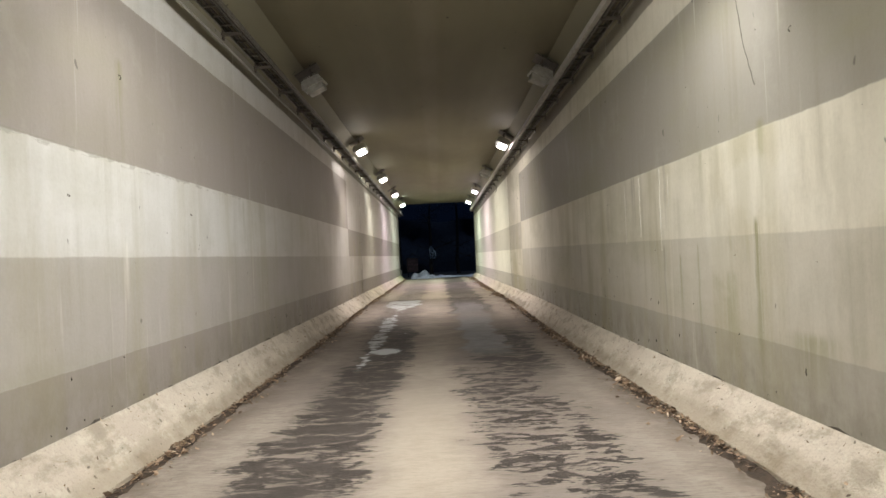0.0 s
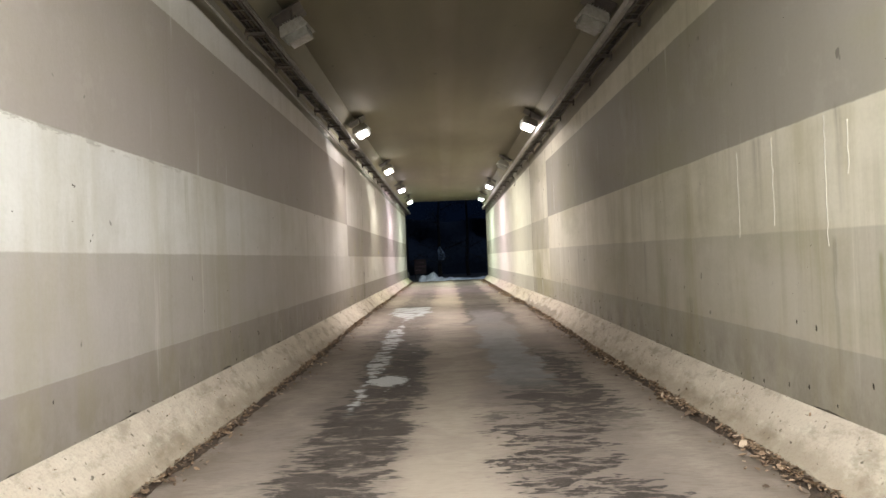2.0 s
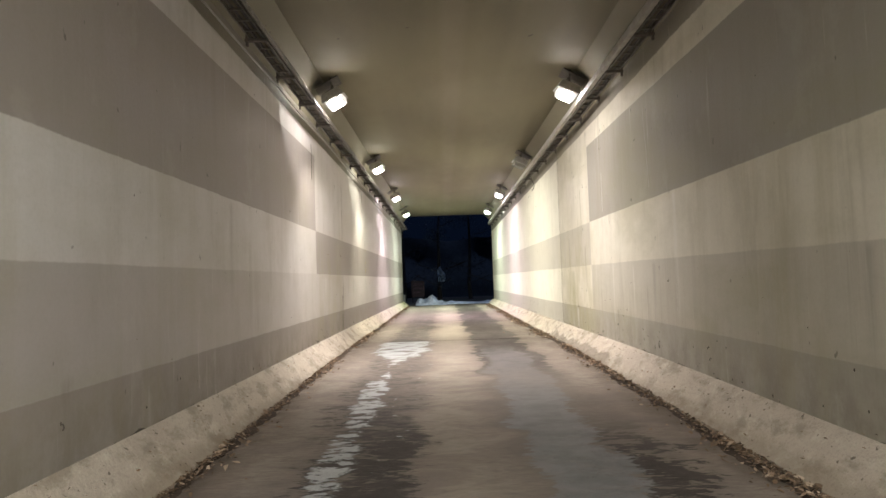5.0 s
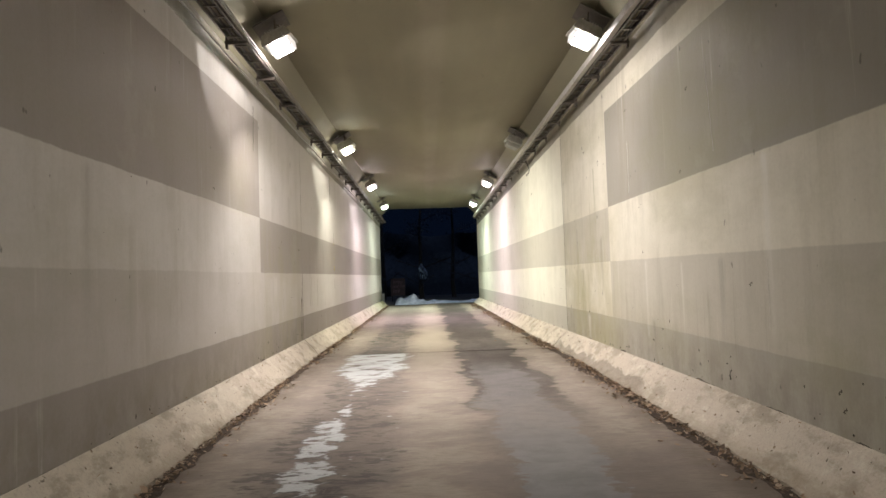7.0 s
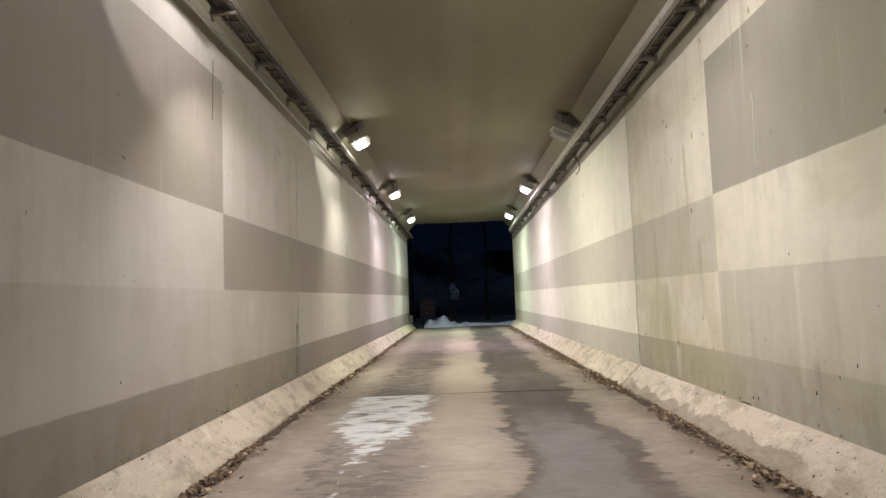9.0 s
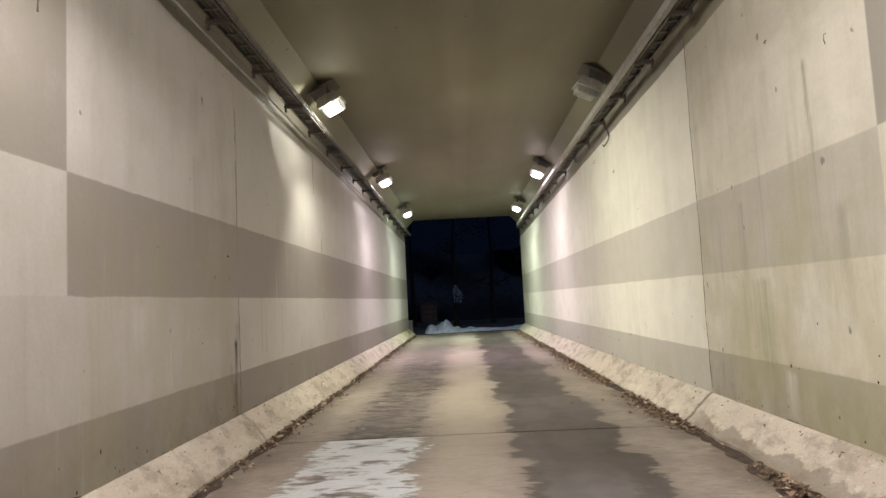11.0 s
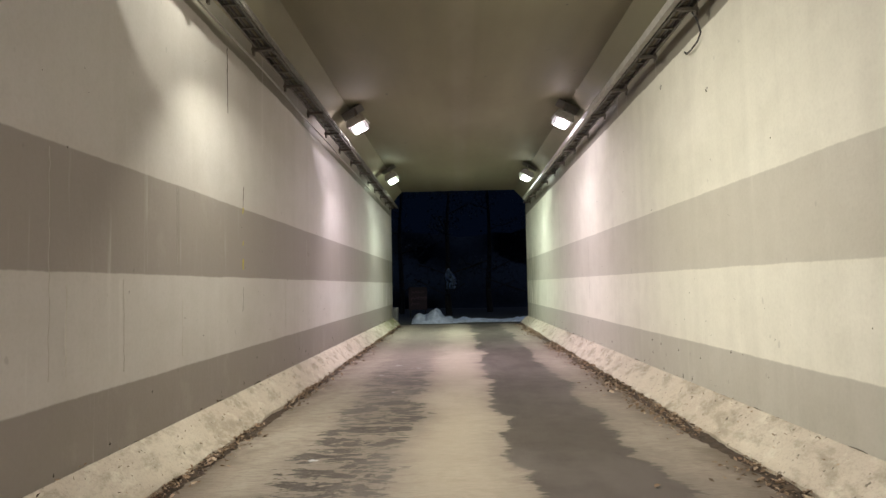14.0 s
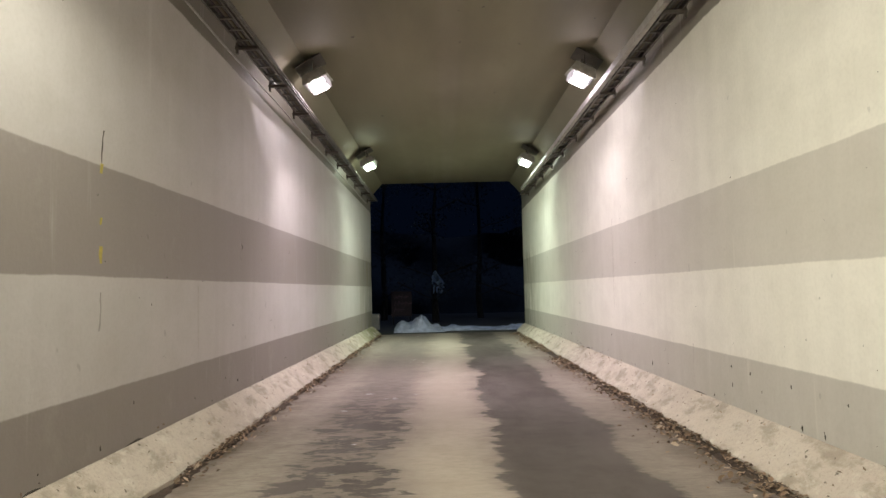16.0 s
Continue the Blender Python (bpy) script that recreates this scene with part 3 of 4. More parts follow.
def kerb_seam(side, wx, seed):
    """The thin dark strip, uneven in height, where the kerb meets the wall."""
    s = 1 if side == "right" else -1
    secs = []
    for y in span(Y_BACK + 0.1, Y_END - 0.1, 0.07):
        z = kerb_top(side, y)
        h = 0.030 * min(1.0, max(0.0, 1.3 * noise.fractal(Vector((seed, y * 2.3, 0)), 0.8, 2.1, 4))) - 0.022
        secs.append([(wx + s * 0.004, y, z - 0.034), (wx - s * 0.0035, y, z - 0.034), (wx - s * 0.0025, y, z + h - 0.004), (wx + s * 0.004, y, z + h)])
    tagged(part("trim_seam_" + side, loft(secs), M_CRACK), "thin dark broken strip between kerb and wall", "seam", kind="structure")


kerb_seam("left", X_LEFT, 3)
kerb_seam("right", X_RIGHT, 8)
kerb_joint("left", X_LEFT, TOE_LEFT)
kerb_joint("right", X_RIGHT, TOE_RIGHT)
kerb("left", X_LEFT, TOE_LEFT, [Y_BACK, Y_JOINT, Y_END], 0)
kerb("right", X_RIGHT, TOE_RIGHT, [Y_BACK, Y_JOINT, Y_END], 50)


# ---- floodlights on the haunches ----
def ring(z, w, d):
    return [(-w, -d, z), (w, -d, z), (w, d, z), (-w, d, z)]


def floodlight(colour):
    """A box luminaire in its own axes: its width runs along x, and the glass bowl hangs below the housing."""
    root = new("floodlight")
    part("housing", loft([ring(0.135, 0.13, 0.10), ring(0.125, 0.155, 0.125), ring(0.03, 0.185, 0.155), ring(0.0, 0.19, 0.16)]), M_HOUSING, root)
    bm = bmesh.new()
    for x0, x1, y0, y1 in ((-0.195, 0.195, -0.165, -0.135), (-0.195, 0.195, 0.135, 0.165), (-0.195, -0.165, -0.134, 0.134), (0.165, 0.195, -0.134, 0.134)):
        box(bm, x0, x1, y0, y1, -0.03, 0.004, 0.004)
    part("frame", bm, M_HOUSING, root)
    bowl = loft([ring(-0.004, 0.162, 0.132), ring(-0.03, 0.160, 0.130), ring(-0.11, 0.148, 0.118), ring(-0.125, 0.135, 0.105)])
    if colour:
        glass = part("glass", bowl, glow("lit glass", colour, 0.5), root, "milky glass bowl lit from within")
        bm = bmesh.new()
        box(bm, -0.11, 0.11, -0.1275, -0.112, -0.105, -0.035, 0.002)
        box(bm, -0.105, 0.105, -0.095, 0.08, -0.132, -0.12, 0.002)
        part("burner", bm, glow("burner", colour, 60.0), glass, "glaring white burner")
    else:
        part("glass", bowl, M_DEADGLASS, root, "dull grey glass of a dead lamp")
    for sx in (-1, 1):
        part("clip", box(bmesh.new(), sx * 0.08 - 0.015, sx * 0.08 + 0.015, -0.178, -0.163, -0.045, 0.03, 0.003), M_HOUSING, root)
    for k in range(-3, 4):
        part("cooling_fin", box(bmesh.new(), k * 0.035 - 0.003, k * 0.035 + 0.003, -0.09, 0.09, 0.133, 0.165), M_HOUSING, root)
    tagged(root, "grey box floodlight, " + ("switched on" if colour else "not lit") + ", under the ceiling haunch", "floodlight", "floodlights")
    return root


LAMPS = [
    # y, then left and right: colour and strength, or None for a dead lamp
    # first two pairs: added behind the start, unseen, to brighten the near walls
    (-8.2, ((1.00, 0.93, 0.82), 0.6), ((1.00, 0.93, 0.82), 0.6)),
    (-1.7, ((0.98, 0.95, 0.85), 0.75), ((0.98, 0.95, 0.88), 2.0)),
    (4.75, ((0.97, 0.96, 0.88), 0.75), ((0.98, 0.97, 0.93), 1.3)),
    (11.2, None, None),
    (17.7, ((1.00, 0.93, 0.88), 1.5), ((1.00, 0.92, 0.88), 0.33)),
    (24.5, ((1.00, 0.97, 0.81), 1.6), None),
    (31.0, ((1.00, 0.87, 0.95), 1.5), ((1.00, 0.87, 0.97), 0.65)),
    (37.4, ((0.84, 1.00, 0.80), 1.15), ((0.88, 1.00, 0.86), 0.9)),
]
for y, left, right in LAMPS:
    drop = 0.035 * (1 - smooth(18, 24, y)) - 0.008 * max(0.0, y - 22)
    for s, x, lit in ((-1, X_LEFT + 0.60, left), (1, X_RIGHT - 0.55, right)):
        colour, power = lit or (None, 0.0)
        turn = Euler((0, radians(s * 24), radians(s * 6))).to_matrix().to_4x4()
        m = Matrix.Translation((x, y, 4.57 - drop)) @ turn
        lamp = floodlight(colour)
        lamp.matrix_basis = m
        back = m.inverted()
        zc = ceiling_z(y)
        # the plate and stem that hold it under the haunch
        for dy in (-0.09, 0.09):
            part("stem", tube(bmesh.new(), [back @ Vector((x + s * 0.03, y + dy, 4.68 - drop)), back @ Vector((x + s * 0.05, y + dy, zc + 0.02))], 0.014), M_DARK, lamp)
        plate = back @ Matrix.Translation((x + s * 0.03, y + 0.04, zc - 0.06)) @ Euler((0, radians(s * 30), 0)).to_matrix().to_4x4()
        part("mounting_plate", box(bmesh.new(), -0.30, 0.30, -0.24, 0.22, -0.006, 0.006, 0.0, plate), M_DARK, lamp, "blackened steel mounting plate")
        if colour:
            data = bpy.data.lights.new("floodlight_beam", "AREA")
            data.shape, data.size, data.size_y = "RECTANGLE", 0.26, 0.20
            data.energy, data.color, data.spread = LAMP_POWER * power, colour, radians(BEAM_SPREAD)
            beam = new("floodlight_beam", data)
            # the reflector throws it across the road and back along the tunnel
            aim = Vector((-s * BEAM_AIM[0], BEAM_AIM[1], BEAM_AIM[2]))
            beam.matrix_basis = Matrix.Translation(m @ Vector((0, 0.0, -0.16))) @ aim.to_track_quat("-Z", "Y").to_matrix().to_4x4()
            # an added spot, hung below the bowl, draws the bright patch on the wall
            data = bpy.data.lights.new("wall_patch_spot", "SPOT")
            data.energy, data.color, data.spot_size, data.spot_blend, data.shadow_soft_size = WALL_SPOT_POWER * power, colour, radians(104), 0.12, 0.025
            side = new("wall_patch_spot", data)
            side.matrix_basis = Matrix.Translation(m @ Vector((-s * 0.12, 0.0, -0.33))) @ Vector((s * 0.78, 0.16, -0.10)).to_track_quat("-Z", "Y").to_matrix().to_4x4() @ Matrix.Diagonal((1.9, 1, 1, 1))


# ---- cable ladders ----
def cable_ladder(side, x_in, x_out, z, seed):
    s = 1 if side == "right" else -1
    rnd = random.Random(seed)
    root = new("cable_ladder")
    root.location = (x_in, 0, z)
    tagged(root, "galvanised cable ladder on brackets under the haunch, " + ("with white trunking" if s > 0 else "with steel conduits"), "cable ladder", "cable ladders")
    w = abs(x_out - x_in)
    y0, y1 = Y_BACK + 0.1, 40.6
    for x in (0.0, s * w):
        bm = box(bmesh.new(), x - 0.009, x + 0.009, y0, y1, 0.0, 0.055)
        part("side_rail", bm, M_ZINC, root)
    rung = bpy.data.meshes.new("rung")
    bm = box(bmesh.new(), 0.01 * s, s * (w - 0.01), -0.011, 0.011, 0.006, 0.022)
    bmesh.ops.recalc_face_normals(bm, faces=bm.faces)
    bm.to_mesh(rung)
    bm.free()
    rung.materials.append(M_ZINC)
    y = y0 + 0.1
    while y < y1:
        ob = put_under(new("rung", rung), root)
        ob.location = (0, y, 0)
        y += 0.272
    arm = bpy.data.meshes.new("bracket")
    bm = box(bmesh.new(), -0.03 * s, s * (w + 0.05), -0.022, 0.022, -0.035, -0.004)
    box(bm, s * (w + 0.03) - 0.012, s * (w + 0.03) + 0.012, -0.02, 0.02, -0.085, 0.16)
    bmesh.ops.recalc_face_normals(bm, faces=bm.faces)
    bm.to_mesh(arm)
    bm.free()
    arm.materials.append(M_DARK)
    y = 18.62 - 1.345 * 24 if s > 0 else 18.05 - 1.305 * 24
    while y < y1:
        if y > y0:
            ob = put_under(new("bracket", arm), root)
            ob.location = (0, y, 0)
        y += 1.345 if s > 0 else 1.305
    for k, (f, r, mat) in enumerate(((0.25, 0.022, M_CABLE), (0.5, 0.026, M_CABLE_TAN), (0.74, 0.022, M_CABLE))):
        pts = [(s * w * (f + 0.09 * noise.noise(Vector((y * 0.35, k * 7 + seed, 0)))), y, 0.024 + r + 0.006 * rnd.random()) for y in span(y0, y1, 0.55)]
        part("cable", tube(bmesh.new(), pts, r, 6), mat, root, "", True)
    return root


ladder = cable_ladder("right", 2.09, 2.24, 4.30, 3)
# white trunking beside the right ladder, in lengths with open joints
y = Y_BACK + 0.3
rnd = random.Random(4)
while y < 38.5:
    length = 2.95
    bm = box(bmesh.new(), -0.085, -0.022, y, min(y + length, 40.4), 0.01 + rnd.uniform(-0.006, 0.006), 0.10, 0.005)
    part("trunking", bm, M_TRUNK, ladder, "white plastic trunking")
    y += length + 0.02
bm = tube(bmesh.new(), [(0.20, y, 0.055 + 0.012 * math.sin(y * 2.3)) for y in span(Y_BACK + 0.2, 40.7, 0.5)], 0.009, 6)
part("conduit", bm, M_CABLE, ladder, "", True)

ladder = cable_ladder("left", -2.15, -2.31, 4.21, 8)
for dx, dz, r in ((0.035, 0.05, 0.018), (0.04, 0.01, 0.012)):
    bm = tube(bmesh.new(), [(dx, y, dz) for y in span(Y_BACK + 0.2, 40.7, 2.0)], r, 10)
    part("conduit", bm, M_ZINC, ladder, "bright galvanised conduit", True)
bm = tube(bmesh.new(), [(-0.285, y, -0.03 + 0.01 * math.sin(y * 1.7)) for y in span(Y_BACK + 0.2, 40.7, 0.5)], 0.012, 6)
part("conduit", bm, M_TRUNK, ladder, "grey conduit along the wall", True)

# loose cable end that hangs from the right ladder
pts = [(2.25, 25.45, 4.33), (2.33, 25.50, 4.25), (2.38, 25.53, 4.12), (2.37, 25.60, 4.05), (2.36, 25.75, 4.02), (2.37, 25.92, 4.03), (2.375, 26.0, 4.08)]
bm = tube(bmesh.new(), pts, 0.009, 8)
tagged(part("loose_cable", bm, M_CABLE, None, "", True), "loose black cable end hanging from the cable ladder", "cable")


# ---- marks on the walls: cracks, slots, holes ----
def crack(name, x, s, pts, width, material, label, proud=0.003):
    """A thin irregular seam on a wall; pts: (y, z)."""
    rnd = random.Random(int(pts[0][0] * 100))
    line = []
    for (ya, za), (yb, zb) in zip(pts, pts[1:]):
        n = max(2, int(abs(zb - za) / 0.05))
        for i in range(n):
            k = i / n
            line.append((ya + (yb - ya) * k + rnd.uniform(-0.008, 0.008), za + (zb - za) * k))
    secs = []
    for y, z in line:
        w = width * rnd.uniform(0.4, 1.3)
        secs.append([(x - s * proud, y - w, z), (x - s * proud, y + w, z), (x + s * 0.01, y + w, z), (x + s * 0.01, y - w, z)])
    return tagged(part(name, loft(secs), material), label, "crack")


crack("crack", X_RIGHT, 1, [(5.28, 3.75), (5.15, 3.1), (4.97, 2.66)], 0.004, M_CRACK, "thin dark crack in the grey painted wall")
crack("joint_foam", X_LEFT, -1, [(26.23, 2.74), (26.2, 2.45)], 0.006, M_CRACK, "dark gap in the wall joint")
crack("joint_foam", X_LEFT, -1, [(26.22, 2.5), (26.2, 2.36)], 0.014, M_FOAM, "yellow foam swelling out of a wall joint")
crack("joint_foam", X_LEFT, -1, [(26.22, 2.12), (26.2, 2.02)], 0.010, M_FOAM, "yellow foam swelling out of a wall joint")
crack("joint_foam", X_LEFT, -1, [(26.22, 1.92), (26.2, 1.74)], 0.020, M_FOAM, "yellow foam swelling out of a wall joint")
crack("joint_foam", X_LEFT, -1, [(26.22, 1.60), (26.2, 1.28)], 0.008, M_TRUNK, "pale filler in a wall joint")
rnd = random.Random(77)
bm = bmesh.new()
rim, core = [], bm.verts.new((X_LEFT + 0.012, 21.835, 1.2))
for k in range(14):
    a = math.tau * k / 14
    rim.append(bm.verts.new((X_LEFT - 0.004, 21.835 + 0.036 * math.cos(a) * rnd.uniform(0.6, 1.3), 1.2 + 0.034 * math.sin(a) * rnd.uniform(0.6, 1.3))))
for k in range(14):
    bm.faces.new((rim[k], rim[(k + 1) % 14], core))
tagged(part("drain_hole", bm, M_CRACK), "ragged dark drain hole with a rust run below it", "drain hole")
crack("crack", X_LEFT, -1, [(18.66, 4.0), (18.62, 3.32)], 0.006, M_CRACK, "dark vertical crack below the haunch")
crack("crack", X_LEFT, -1, [(25.7, 4.15), (25.72, 3.4)], 0.006, M_CRACK, "dark vertical crack below the haunch")
crack("crack", X_RIGHT, 1, [(15.55, 3.6), (15.42, 2.55)], 0.0035, M_HAIR, "dark vertical crack in the grey painted wall")


crack("wall_joint", X_RIGHT, 1, [(Y_JOINT, 4.3), (Y_JOINT + 0.02, 3.1), (Y_JOINT - 0.01, 2.2), (Y_JOINT + 0.015, 1.3), (Y_JOINT, 0.46)], 0.0055, M_CRACK, "dark jagged open joint between two wall bays", 0.002)
for z0, z1, w in ((3.35, 3.8, 0.003), (2.42, 3.2, 0.0045), (0.5, 1.70, 0.0045)):
    crack("wall_joint", X_LEFT, -1, [(Y_JOINT, z1), (Y_JOINT + 0.008, (z0 + z1) / 2), (Y_JOINT, z0)], w, M_JOINT, "dirty cracked filler in the joint between two wall bays", 0.002)
for x, s, y, z0, z1 in ((X_RIGHT, 1, 28.6, 0.48, 0.95), (X_RIGHT, 1, 31.7, 1.2, 2.6), (X_LEFT, -1, 23.59, 0.95, 1.66), (X_LEFT, -1, 22.72, 1.0, 2.44), (X_LEFT, -1, 24.48, 1.75, 2.46),
                        (X_LEFT, -1, 29.3, 1.9, 2.35), (X_LEFT, -1, 13.2, 0.5, 1.1)):
    crack("crack", x, s, [(y, z1), (y + 0.02, z0)], 0.0022, M_HAIR, "hairline vertical crack in the painted wall", 0.002)


for y, z0, z1 in ((8.45, 1.55, 2.34), (7.85, 1.62, 2.36), (7.15, 1.45, 2.38), (6.9, 1.9, 2.3), (14.6, 1.0, 1.6), (17.9, 2.5, 3.2)):
    crack("lime_run", X_RIGHT, 1, [(y, z1), (y + 0.01, z0)], 0.003, M_LIME, "pale lime run down a sealed crack", 0.004)
for y, z0, z1 in ((22.9, 1.0, 1.62), (24.6, 0.95, 1.5), (20.3, 0.9, 1.3), (28.0, 1.0, 1.66)):
    crack("lime_run", X_LEFT, -1, [(y, z1), (y + 0.01, z0)], 0.003, M_LIME, "pale lime run down a sealed crack", 0.003)


def wall_marks(name, x, s, count, seed, label):
    """Small holes, nail heads and scabs scattered over a wall, more of them near its foot."""
    rnd = random.Random(seed)
    verts, faces = [], []
    for _ in range(count):
        y = rnd.uniform(3, Y_END - 1)
        z = kerb_top("left" if s < 0 else "right", y) + 0.02 + (rnd.random() ** 3.4) * 3.4
        r = rnd.uniform(0.006, 0.018) * (1.0 if z < 1.0 else 0.4)
        h = r * rnd.uniform(1.0, 3.2)
        base = len(verts)
        n = 8
        for k in range(n):
            a = math.tau * k / n
            q = rnd.uniform(0.7, 1.2)
            verts.append((x + s * 0.005, y + math.cos(a) * r * q, z + math.sin(a) * h * q))
        verts.append((x - s * rnd.uniform(0.003, 0.008), y, z))
        faces += [(base + k, base + (k + 1) % n, base + n) for k in range(n)]
    tagged(new(name, mesh_of(name, verts, faces, M_SCAB)), label, "wall marks", kind="stuff")


wall_marks("wall_scabs", X_LEFT, -1, 150, 5, "dark rusty tie holes and scabs on the painted wall")
wall_marks("wall_scabs", X_RIGHT, 1, 240, 6, "dark rusty tie holes and scabs on the stained wall")


def wall_anchor(x, s, y, z, size, droop, seed):
    """A ragged hole in the paint with the bent rusty stub of an anchor in it."""
    rnd = random.Random(seed)
    root = tagged(new("wall_anchor"), "rusty anchor stub in a ragged hole in the painted wall", "anchor", "anchor stubs on the walls")
    root.location = (x, y, z)
    bm = bmesh.new()
    core = bm.verts.new((-s * 0.004, 0, 0))
    rim = [bm.verts.new((s * 0.004, size * math.cos(a) * rnd.uniform(0.6, 1.2), size * 1.3 * math.sin(a) * rnd.uniform(0.6, 1.3))) for a in np.linspace(0, math.tau, 11, False)]
    for a, b in zip(rim, rim[1:] + rim[:1]):
        bm.faces.new((a, b, core))
    part("hole", bm, M_CRACK, root)
    pts = [(s * 0.01, 0, 0), (-s * 0.010, 0.003, -0.004), (-s * 0.014, 0.006, -droop * 0.45), (-s * 0.008, 0.002, -droop * 0.8)]
    part("stub", tube(bmesh.new(), pts, size * 0.26, 6), M_CRACK, root, "short bent rusty stub", True)


for k, (x, s, y, z, size, droop) in enumerate((
        (X_RIGHT, 1, 20.15, 3.51, 0.017, 0.03), (X_RIGHT, 1, 19.33, 3.22, 0.010, 0.09), (X_RIGHT, 1, 26.93, 4.0, 0.016, 0.06), (X_RIGHT, 1, 25.5, 3.53, 0.018, 0.05),
        (X_RIGHT, 1, 15.95, 3.34, 0.013, 0.04), (X_RIGHT, 1, 13.78, 0.72, 0.018, 0.03), (X_RIGHT, 1, 13.74, 0.61, 0.019, 0.03), (X_RIGHT, 1, 15.3, 0.64, 0.016, 0.10),
        (X_RIGHT, 1, 14.86, 1.41, 0.014, 0.03), (X_RIGHT, 1, 4.47, 2.97, 0.012, 0.05), (X_RIGHT, 1, 17.9, 3.62, 0.011, 0.03), (X_RIGHT, 1, 16.2, 2.55, 0.011, 0.04),
        (X_RIGHT, 1, 19.2, 3.55, 0.010, 0.02), (X_LEFT, -1, 21.64, 2.13, 0.020, 0.02), (X_LEFT, -1, 11.03, 0.70, 0.020, 0.05), (X_LEFT, -1, 16.9, 2.62, 0.012, 0.03),
        (X_LEFT, -1, 7.02, 2.10, 0.012, 0.02), (X_LEFT, -1, 4.76, 2.09, 0.013, 0.02), (X_LEFT, -1, 5.57, 3.16, 0.016, 0.05), (X_LEFT, -1, 29.35, 2.15, 0.012, 0.06))):
    wall_anchor(x, s, y, z, size, droop, k)


# ---- leaf litter, soil and grit in the gutters ----
def gutter_soil(tx, s, seed):
    secs = []
    for y in span(-3.0, Y_END - 0.6, 0.06):
        z = floor_z(y) + 0.008
        n1 = noise.fractal(Vector((seed, y * 0.6, 0)), 0.8, 2.1, 3)
        n2 = noise.fractal(Vector((seed + 9, y * 4.0, 0)), 0.8, 2.1, 3)
        w = max(0.015, (0.075 if s < 0 else 0.10) + 0.07 * n1 + 0.06 * n2)
        h = max(0.004, 0.016 + 0.012 * n2)
        secs.append([(tx + s * 0.02, y, z - 0.02), (tx + s * 0.01, y, z + h), (tx - s * w * 0.5, y, z + h * 0.55), (tx - s * w, y, z - 0.004), (tx - s * w, y, z - 0.02)])
    ob = part("gutter_soil", loft(secs), M_SOIL)
    return tagged(ob, "damp brown soil along the foot of the kerb", "soil", kind="stuff")


def leaf_geometry(rnd, at, size, flat, verts, faces):
    """A dry curled leaf: a folded blade of six points."""
    base = len(verts)
    m = Matrix.Translation(at) @ Euler((rnd.gauss(0, flat), rnd.gauss(0, flat), rnd.uniform(0, math.tau))).to_matrix().to_4x4()
    w = rnd.uniform(0.2, 0.42)
    curl = rnd.uniform(-0.04, 0.22)
    for x, y, z in ((-0.5, 0, 0), (-0.15, w * 0.8, curl), (0.25, w * 0.6, curl), (0.5, 0, 0.12), (0.2, -w * 0.6, curl), (-0.15, -w * 0.8, curl), (0.05, 0, 0)):
        verts.append(m @ Vector((x * size, y * size, z * size)))
    faces += [(base + a, base + b, base + 6) for a, b in ((0, 1), (1, 2), (2, 3), (3, 4), (4, 5), (5, 0))]


def leaf_litter(tx, s, count, seed, label):
    rnd = random.Random(seed)
    verts, faces = [], []
    made = 0
    while made < count:
        y = rnd.uniform(-2, Y_END - 0.8)
        d = 0.5 + 0.9 * noise.fractal(Vector((seed * 3.1, y * 0.55, 0)), 0.8, 2.1, 3)
        if rnd.random() > d:
            continue
        off = abs(rnd.gauss(0, 0.07 + (0.06 * smooth(20, 24, y) if s > 0 else 0.0))) + (rnd.random() < 0.06) * rnd.uniform(0, 0.25)
        size = rnd.uniform(0.018, 0.05) if rnd.random() < 0.85 else rnd.uniform(0.05, 0.09)
        z = floor_z(y) + 0.022 + rnd.uniform(0, 0.03) * (off < 0.12)
        leaf_geometry(rnd, (tx - s * (off - 0.015), y, z), size, 0.35, verts, faces)
        made += 1
    tagged(new("leaf_litter", mesh_of("leaf_litter", verts, faces, M_LEAF)), label, "leaves", kind="stuff")


gutter_soil(TOE_LEFT, -1, 2)
gutter_soil(TOE_RIGHT, 1, 31)
leaf_litter(TOE_LEFT, -1, 6500, 2, "dry brown leaves heaped in the gutter")
leaf_litter(TOE_RIGHT, 1, 12500, 31, "dry brown leaves heaped in the gutter")

rnd = random.Random(12)
for x, y, size in ((1.76, 5.85, 0.11), (-1.55, 4.4, 0.05), (1.6, 13.2, 0.07), (1.72, 15.2, 0.08), (-1.8, 12.1, 0.06), (1.2, 23.6, 0.06), (-1.6, 26.2, 0.05), (1.55, 28.4, 0.06)):
    verts, faces = [], []
    leaf_geometry(rnd, (0, 0, 0), size, 0.1, verts, faces)
    ob = tagged(new("fallen_leaf", mesh_of("fallen_leaf", verts, faces, M_LEAF)), "single dry tan leaf lying on the road", "leaf", "fallen leaves")
    ob.location = (x, y, floor_z(y) + 0.016)


